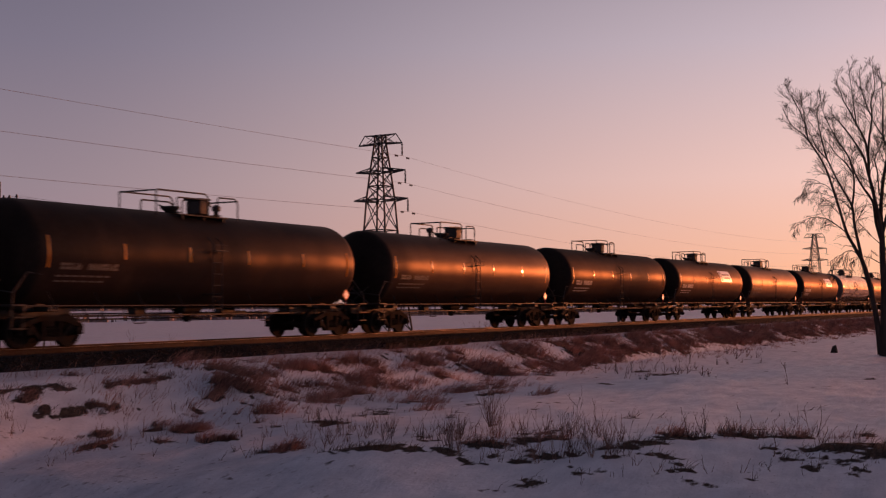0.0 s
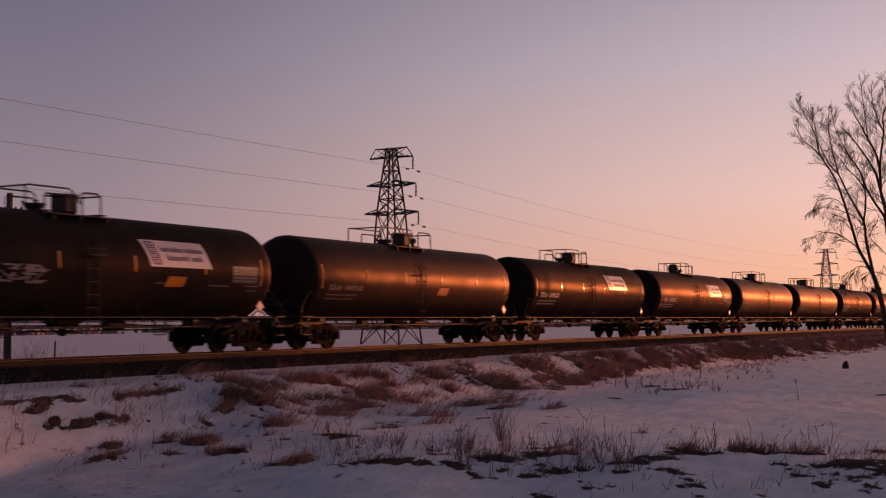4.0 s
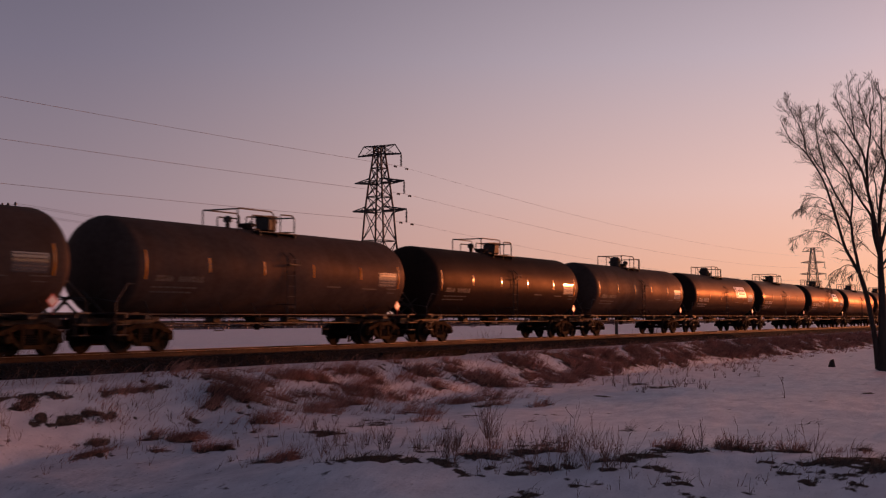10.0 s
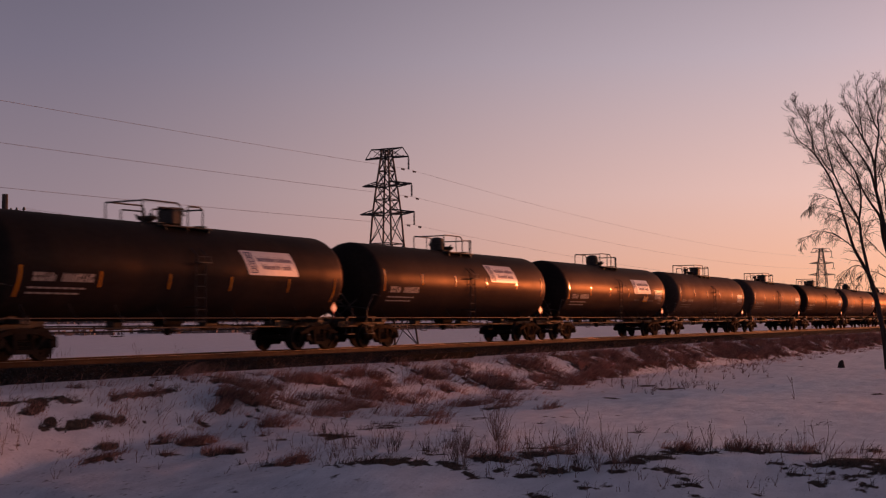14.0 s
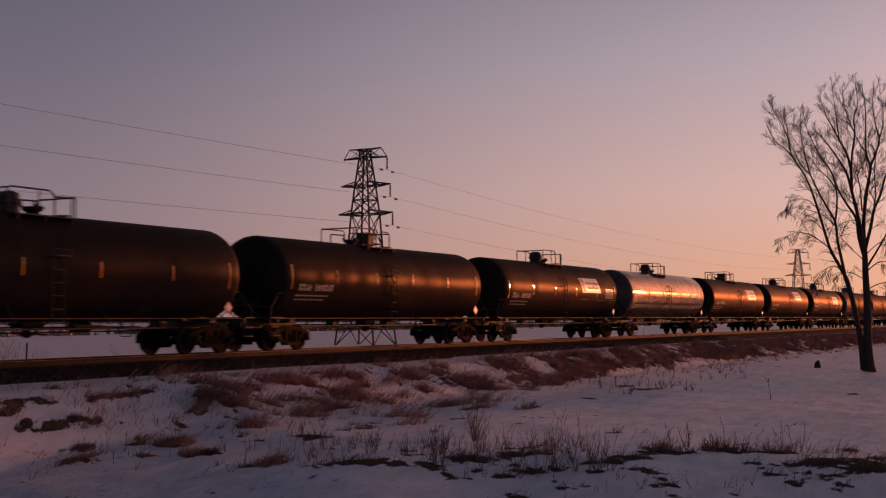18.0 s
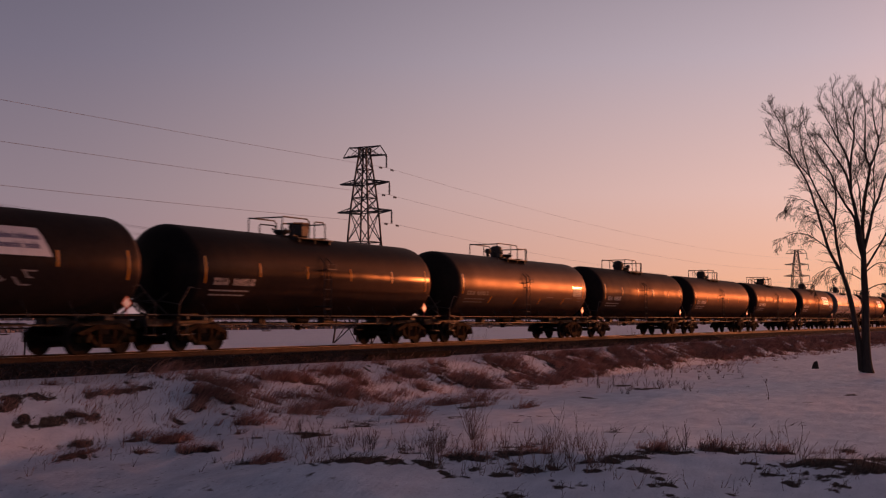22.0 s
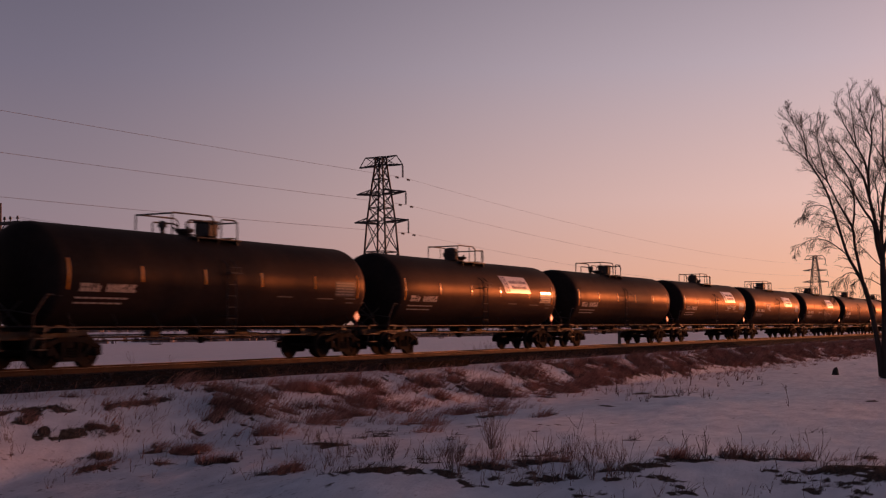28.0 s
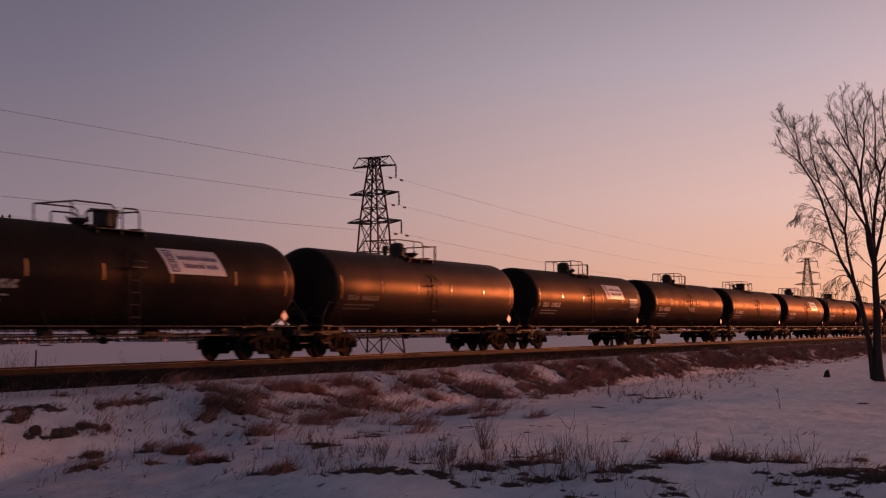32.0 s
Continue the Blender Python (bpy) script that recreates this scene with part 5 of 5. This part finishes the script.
    limb(0.12, 0.5, (-0.03, 5.43), (-0.33, 6.61), (-0.45, 7.59), (-0.92, 8.35), (-1.31, 9.08), (-1.57, 9.85), (-1.93, 10.41), (-2.27, 10.89))
    limb(0.145, -0.4, (-0.03, 5.91), (-0.25, 7.17), (-0.45, 8.15), (-0.64, 8.97), (-0.84, 9.76), (-1.15, 10.33), (-1.54, 10.89), (-1.93, 11.4), (-2.33, 11.83))
    limb(0.105, 0.8, (-0.61, 8.91), (-0.64, 9.99), (-0.84, 10.83), (-1.18, 11.49), (-1.49, 12.19), (-1.82, 12.82), (-2.13, 13.81))
    limb(0.05, -0.7, (-1.18, 11.49), (-1.26, 12.25), (-1.35, 13.05), (-1.46, 14.1))
    limb(0.085, -0.9, (-0.64, 9.7), (-0.56, 10.69), (-0.39, 11.68), (-0.42, 12.39), (-0.22, 13.05), (-0.31, 14.1))
    limb(0.05, 0.5, (-0.39, 11.68), (-0.67, 12.39), (-0.87, 13.1), (-0.95, 13.95))
    limb(0.145, 0.3, (-0.03, 5.91), (-0.08, 7.17), (0.06, 8.58), (0.25, 9.56), (0.34, 10.18), (0.14, 10.89), (0.14, 11.91), (0.17, 12.96), (0.03, 14.24))
    limb(0.05, -0.5, (0.14, 10.89), (-0.2, 11.4), (-0.48, 11.91), (-0.7, 12.68))
    limb(0.085, -0.6, (0.34, 10.18), (0.62, 10.83), (0.81, 11.49), (0.64, 12.19), (0.53, 13.1), (0.59, 13.95))
    limb(0.055, 0.7, (0.81, 11.49), (1.01, 12.25), (1.04, 13.1), (0.93, 14.1))
    limb(0.055, 1, (-0.14, 7.96), (-0.2, 9.14), (-0.31, 9.85), (-0.03, 10.41), (0.2, 11.06), (0.39, 11.97))
    limb(0.125, -0.8, (-0.03, 6.05), (0.28, 7.17), (0.45, 7.96), (0.75, 8.58), (1.03, 9.48), (1.37, 10.41), (1.48, 11.54), (1.43, 12.82))
    limb(0.06, 0.6, (0.45, 7.96), (0.56, 8.86), (0.53, 9.85), (0.62, 10.69), (0.87, 11.68))
    limb(0.085, 0.9, (-0.03, 5.07), (0.59, 6.05), (1.14, 7.03), (1.7, 8.58), (1.99, 9.99), (2.1, 11.4))
    limb(0.06, -1, (1.7, 8.58), (2.1, 9.42), (2.43, 10.27), (2.6, 11.12))
    limb(0.045, 0.9, (-1.78, 6.1), (-2.26, 6.5), (-2.82, 6.86), (-3.51, 6.95), (-4.04, 6.75), (-4.54, 6.47), kind="droop")
    limb(0.04, -0.8, (-1.48, 7.17), (-1.98, 7.65), (-2.6, 7.87), (-3.32, 7.99), (-3.88, 7.76), kind="droop")
    limb(0.035, 0.6, (-2.26, 7.96), (-2.77, 8.52), (-3.24, 8.63), (-3.8, 8.52), (-4.05, 8.13), kind="droop")
    limb(0.04, 0.9, (-1.06, 4.73), (-1.48, 5.21), (-1.92, 5.18), (-2.37, 4.79), (-2.59, 4.23), kind="droop")
    limb(0.035, -0.9, (-0.03, 4.51), (-0.72, 4.87), (-1.2, 4.82), (-1.7, 4.51), kind="droop")
    limb(0.035, 0.7, (-0.03, 5.43), (-0.72, 6.1), (-1.2, 6.67), (-1.42, 7.11), kind="droop")
    limb(0.045, -0.7, (-0.03, 4.93), (0.53, 5.35), (0.92, 5.4), (1.36, 5.15), (1.64, 4.65), kind="droop")
    limb(0.045, 0.8, (-0.03, 4.03), (0.58, 4.34), (1.03, 4.37), (1.47, 4.03), (1.7, 3.53), kind="droop")
    limb(0.035, -1.1, (-0.03, 5.77), (0.59, 6.27), (1.03, 6.38), (1.42, 6.05), kind="droop")
    part("crown", twigs.mesh("crown", TWIG), tree, label="fine bare twigs")
    tagged(tree, group="bare trees")
    # unseen copies further along, added to cast long shadows across the snow and the train
    for x, y, turn in ((118.0, 4.5, 70), (75.0, -13.0, 160), (92.0, -24.0, 250), (81.7, -4.8, 20), (78.7, -1.4, 200), (87.7, -7.6, 290), (82.7, -3.2, 330), (75.5, -1.6, 150), (80.5, -2.2, 245)):
        copy_thing(tree, pose(x, y, -1.1, 0, 0, turn))


build_tree()


def build_stump():
    bm = bmesh.new()
    lathe(bm, [(-0.1, 0.24), (0.08, 0.17), (0.25, 0.13), (0.36, 0.125), (0.42, 0.08)], "z", 14)
    for v in bm.verts:
        if v.co.z > 0.3:
            v.co.z += 0.12 * noise.noise((v.co.x * 5, v.co.y * 5, 2)) + 0.5 * v.co.x
        v.co += Vector((noise.noise(v.co * 6), noise.noise(v.co * 6 + Vector((9, 0, 0))), 0)) * 0.05
    ob = new("tree_stump", mesh_of("tree_stump", bm, BARK))
    ob.location = (67.15, 13.29, ground_z(67.15, 13.29) - 0.05)
    tagged(ob, "small dark broken tree stump standing in snow", "stump")


build_stump()


def build_post():
    bm = bmesh.new()
    box(bm, 0, 0, 0.4, 0.045, 0.045, 1.7, bevel=0.006)
    ob = new("fence_post", mesh_of("fence_post", bm, POLE))
    ob.matrix_world = pose(30.24, 32.0, ground_z(30.24, 32.0), 1, 1, 0)
    tagged(ob, "thin dark timber fence post in snow", "fence post")


build_post()


def build_dark_planks():
    """Low dark planks added where the ballast is darker and bare of snow."""
    wall = tagged(new("culvert_wall"), "low dark planks added below the railway ballast", "retaining wall")
    bm = bmesh.new()
    box(bm, 0, 0, 0, 6.6, 0.2, 0.2, bevel=0.012)
    plank = mesh_of("plank", bm, DARK_PLANK)
    for k in range(3):
        part("plank", plank, wall, (41.8 + 0.05 * k, 23.66 + 0.015 * (k % 2), -0.18 + 0.21 * k))


build_dark_planks()


# ---- distance ----
def build_far_woods():
    """A low hedge of bare brush along the far edge of the fields."""
    rnd = random.Random(5)
    v, f = [], []
    for k in range(5200):
        x = rnd.uniform(60, 1500)
        y = 470 + 60 * noise.noise((x * 0.004, 0, 0)) + rnd.uniform(-12, 12)
        base = ground_z(x, y) - 0.3
        h = (1.5 + 1.2 * noise.noise((x * 0.02, 3, 0)) + 1.0 * noise.noise((x * 0.11, 1, 0))) * rnd.uniform(0.5, 1.15)
        if h < 0.4:
            continue
        w = rnd.uniform(0.5, 1.6)
        lean = rnd.uniform(-0.6, 0.6)
        b = len(v)
        a = rnd.uniform(0, 6.28)
        c, s = math.cos(a) * w, math.sin(a) * w
        v += [(x - c, y - s, base), (x + c, y + s, base), (x + lean + c * 0.5, y + s * 0.5, base + h), (x + lean - c * 0.7, y - s * 0.7, base + h * 0.8)]
        f += [(b, b + 1, b + 2, b + 3)]
    for k in range(15000):
        x = rnd.uniform(90, 900)
        y = 196 + 14 * noise.noise((x * 0.006, 7, 0)) + rnd.uniform(-7, 7)
        thick = noise.noise((x * 0.012, 5, 0)) + 0.5 * noise.noise((x * 0.05, 8, 0)) + float(np.interp(x, (150, 215, 330, 420), (-0.25, 0.3, 0.4, 0.1)))
        if thick < rnd.uniform(-0.25, 0.25):
            continue
        base = ground_z(x, y) - 0.3
        h = (2.0 + 1.4 * noise.noise((x * 0.03, 2, 0))) * rnd.uniform(0.3, 1.1)
        lean, a, w = rnd.uniform(-0.5, 0.5), rnd.uniform(0, 6.28), rnd.uniform(0.3, 0.9)
        c, q, b = math.cos(a) * w, math.sin(a) * w, len(v)
        v += [(x - c, y - q, base), (x + c, y + q, base), (x + lean + c * 0.6, y + q * 0.6, base + h), (x + lean - c * 0.8, y - q * 0.8, base + h * 0.8)]
        f += [(b, b + 1, b + 2, b + 3)]
    tagged(new("far_hedge", soup("far_hedge", v, f, FAR_WOOD)), "low dark line of distant bare brush", "hedge", kind="stuff")


build_far_woods()


# ---- grass and weeds ----
class Blades:
    """Collects single bent blades and stalks."""

    def __init__(self, seed):
        self.v, self.f, self.rnd = [], [], random.Random(seed)

    def blade(self, x, y, h, lean, wide=0.006, spread=0.45):
        """One blade in three joints, bent over along lean."""
        rnd = self.rnd
        z = ground_z(x, y) - 0.02
        b = len(self.v)
        a = rnd.uniform(0, 3.14)
        cx, cy = math.cos(a) * wide, math.sin(a) * wide
        lx, ly = lean[0] + rnd.gauss(0, spread), lean[1] + rnd.gauss(0, spread)
        sag = rnd.uniform(0.5, 1.0)
        for k, (up, out, w) in enumerate(((0, 0, 1), (0.42, 0.18, 0.85), (0.75, 0.5, 0.6), (0.75 + 0.2 * sag, 0.95, 0.12))):
            px, py, pz = x + lx * out * h, y + ly * out * h, z + up * h
            self.v += [(px - cx * w, py - cy * w, pz), (px + cx * w, py + cy * w, pz)]
            if k:
                i = b + 2 * k
                self.f.append((i - 2, i - 1, i + 1, i))

    def tussock(self, x, y, r, n, h, lean, wide=0.006):
        """Blades fanning out of one root."""
        rnd = self.rnd
        for _ in range(n):
            a, q = rnd.uniform(0, 6.283), r * math.sqrt(rnd.random())
            ox, oy = math.cos(a), math.sin(a)
            self.blade(x + ox * q, y + oy * q, h * rnd.choice((0.5, 0.7, 0.8, 1.0, 1.2)) * rnd.uniform(0.8, 1.1), (lean[0] + 0.5 * ox * q / r, lean[1] + 0.5 * oy * q / r), wide, 0.3)

    def twig(self, p, d, length, r, level):
        """A stem in three bends with finer ones off it, all striving upward."""
        rnd = self.rnd
        for k in range(3):
            q = p + d * (length / 3)
            self.thin(p, q, r * (1 - 0.25 * k), r * (0.75 - 0.25 * k))
            if level < 2:
                for _ in range(rnd.choice((0, 1, 1, 2))):
                    e = (d + Vector((rnd.gauss(0, 0.45), rnd.gauss(0, 0.45), 0.15))).normalized()
                    self.twig(p.lerp(q, rnd.random()), e, length * rnd.uniform(0.25, 0.5), r * 0.62, level + 1)
            d = (d + Vector((rnd.gauss(0, 0.12), rnd.gauss(0, 0.12), 0.1))).normalized()
            p = q

    def shrub(self, x, y, h, stems, spread=0.32, r=0.0055):
        """Dry weed: several stems from one foot."""
        rnd = self.rnd
        z = ground_z(x, y) - 0.03
        for _ in range(stems):
            d = Vector((rnd.gauss(0.04, spread), rnd.gauss(-0.03, spread), 1)).normalized()
            self.twig(Vector((x + rnd.gauss(0, 0.03), y + rnd.gauss(0, 0.03), z)), d, h * rnd.uniform(0.5, 1.05), r * rnd.uniform(0.7, 1.1), 0 if rnd.random() < 0.8 else 1)

    def thin(self, a, b, r, r2):
        i = len(self.v)
        for p, q in ((a, r), (b, r2)):
            self.v += [(p.x + q, p.y, p.z), (p.x - q * 0.5, p.y + q * 0.87, p.z), (p.x - q * 0.5, p.y - q * 0.87, p.z)]
        self.f += [(i, i + 1, i + 4, i + 3), (i + 1, i + 2, i + 5, i + 4), (i + 2, i, i + 3, i + 5)]


def build_grass():
    g, m = Blades(3), Blades(8)
    rnd = g.rnd
    # tall grass on the embankment: tussocks blown over downhill, thick where the turf is bare
    for _ in range(14000):
        x = 16.5 + 150 * rnd.random() ** 1.7
        y = rnd.uniform(18.0, 23.1)
        b = bare(x, y)
        if rnd.random() > 0.95 * b + (0.02 if x < 60 else 0.1) or x < 22 and b < 0.5:
            continue
        tall = (0.26 + 0.34 * max(0, 0.5 + noise.noise((x * 0.5, y * 0.9, 60)))) * rnd.uniform(0.6, 1.15) * (0.55 + 0.45 * b) * float(np.interp(x, (20.5, 25), (0.35, 1)))
        lean = (0.85 + 0.7 * noise.noise((x * 0.9, y * 0.9, 80)), -0.8 + 0.7 * noise.noise((x * 0.9, y * 0.9, 90)))
        g.tussock(x, y, rnd.uniform(0.08, 0.26), int((10 + 22 * b) * rnd.uniform(0.5, 1.2)), tall * 0.85, lean, (0.0042 + x * 0.00006))
    # thin stray blades between them
    for _ in range(16000):
        x = 16.5 + 110 * rnd.random() ** 1.8
        y = rnd.uniform(18.4, 24.0)
        if (x > 21.5 or y > 22) and rnd.random() < 0.12 + 0.5 * bare(x, y) + 0.25 * max(0, noise.noise((x * 0.6, y * 0.8, 33))):
            g.blade(x, y, rnd.uniform(0.10, 0.42), (0.8, -0.8), 0.0042 + x * 0.00005, 0.6)
    for cx, cy, rx, ry in SLOPE_NEAR + SLOPE_MID:
        for _ in range(int((24 if cx < 34 else 32) * rx)):
            dy = rnd.gauss(0, 0.5) * ry
            g.tussock(cx + rnd.gauss(0, 0.8) * rx - 0.5 * dy, cy + dy, 0.2, rnd.randint(14, 30), rnd.uniform(0.14, 0.34), (0.75, -0.6), 0.005)
    # reddish tufts along the brink of the hollow
    for u, w, ru, n in ((-5.8, 28.59, 0.45, 26), (-5.02, 27.5, 0.42, 22), (-3.2, 25.6, 0.3, 14), (0.85, 24.1, 0.5, 10), (2.2, 24.5, 0.35, 8), (4.6, 24.5, 0.4, 16), (5.95, 24.7, 0.45, 18), (6.9, 24.4, 0.35, 9), (7.9, 24.2, 0.4, 5)):
        for _ in range(n):
            uu, ww = u + rnd.uniform(-ru, ru), w + rnd.gauss(0, 0.14)
            x, y = 0.4825 * uu + 0.876 * ww, -0.876 * uu + 0.4825 * ww
            g.tussock(x, y, 0.09, rnd.randint(14, 30), rnd.uniform(0.12, 0.29), (0.45, -0.4), 0.004)
    tagged(new("embankment_grass", soup("embankment_grass", g.v, g.f, GRASS)), "dry reddish-brown grass leaning over on snowy slope", "grass", kind="stuff")
    # low flattened grass on the level ground
    for _ in range(90000):
        uu, ww = m.rnd.uniform(-10.5, 9.5), m.rnd.uniform(19.5, 33)
        x, y = 0.4825 * uu + 0.876 * ww, -0.876 * uu + 0.4825 * ww
        if y > 22.6:
            continue
        b = bare(x, y)
        if m.rnd.random() < b * 0.85 * (b > 0.58):
            a = m.rnd.uniform(0, 6.283)
            m.blade(x, y, m.rnd.uniform(0.05, 0.2), (0.5 + 0.8 * math.cos(a), -0.7 + 0.8 * math.sin(a)), 0.006, 0.5)
            if m.rnd.random() < 0.05:
                m.blade(x, y, m.rnd.uniform(0.15, 0.35), (0.2, -0.3), 0.004)
    tagged(new("matted_grass", soup("matted_grass", m.v, m.f, MATTED)), "flattened dead grass showing through thin snow", "grass", kind="stuff")
    w = Blades(21)
    # weeds along the brink: side and depth range, number, height, stems
    for u0, u1, w0, w1, n, h, k in ((0.0, 3.2, 22.6, 25.4, 62, 0.62, 5), (-0.9, 0.6, 24.2, 26.2, 16, 0.5, 5), (-2.4, -0.9, 25, 28, 26, 0.5, 4), (2.6, 3.5, 22.4, 24.6, 12, 0.7, 4), (4.4, 6.6, 24.0, 24.9, 16, 0.5, 4),
                                   (6.7, 7.4, 23.9, 24.4, 9, 0.62, 3), (2.0, 7.6, 21.0, 23.4, 26, 0.34, 2), (-4.5, -1.5, 25, 32, 60, 0.36, 3), (-8.5, -4.5, 25.5, 31.0, 22, 0.36, 2), (6.5, 10.5, 43, 52, 34, 0.5, 4), (10, 16, 55, 68, 30, 0.6, 3)):
        for _ in range(n):
            uu, ww = w.rnd.uniform(u0, u1), w.rnd.uniform(w0, w1)
            w.shrub(0.4825 * uu + 0.876 * ww, -0.876 * uu + 0.4825 * ww, h * w.rnd.uniform(0.5, 1.15), w.rnd.randint(1, k + 1), 0.38, 0.0052 + 0.00006 * ww)
    w.shrub(24.0, 12.02, 1.1, 15, 0.34, 0.008)
    w.shrub(24.15, 11.95, 0.65, 8, 0.4, 0.007)
    w.shrub(40.22, 9.46, 0.75, 1, 0.05, 0.011)
    for _ in range(150):
        x = 18 + 40 * w.rnd.random() ** 1.5
        w.shrub(x, w.rnd.uniform(18.8, 23.4), w.rnd.uniform(0.25, 0.6), w.rnd.randint(1, 4), r=0.005)
    # weeds beyond the track
    for x, n in ((27.2, 26), (28.6, 30), (34.5, 5), (62, 18), (64, 14), (90, 14)):
        for _ in range(n):
            w.shrub(x + w.rnd.gauss(0, 0.6), 31.6 + w.rnd.gauss(0, 0.4), w.rnd.uniform(0.5, 1.2), 3, r=0.007)
    tagged(new("dry_weeds", soup("dry_weeds", w.v, w.f, WEED)), "thin branching dry brown weeds standing in snow", "weeds", kind="stuff")


build_grass()


# ---- movement ----
def train_at(t):
    """Where the rear coupler of car -1 is along the track, in metres."""
    return PITCH * (2.2257 + t * (0.91848 + t * 0.00040958))


def motions():
    for number, car in CARS.items():
        rows = [(t, pose(train_at(t) - (number + 0.5) * PITCH - SLACK.get(number, 0.0), TRACK_Y, RAIL_Z)) for t in range(0, 33, 2)]
        walk(car, rows)
    # all wheelsets turn alike: the leading and the trailing one of a truck share their keys
    turned = {}
    for ob, dx in WHEELSETS:
        if dx not in turned:
            rows = [(k / FPS, pose(dx, 0, WHEEL_R) @ Matrix.Rotation(train_at(k / FPS) / WHEEL_R, 4, "Y")) for k in range(32 * FPS + 1)]
            walk(ob, rows)
            turned[dx] = ob
        else:
            ob.rotation_mode = "QUATERNION"
            keys = ob.animation_data_create()
            keys.action = turned[dx].animation_data.action
            keys.action_slot = keys.action.slots[0]


motions()
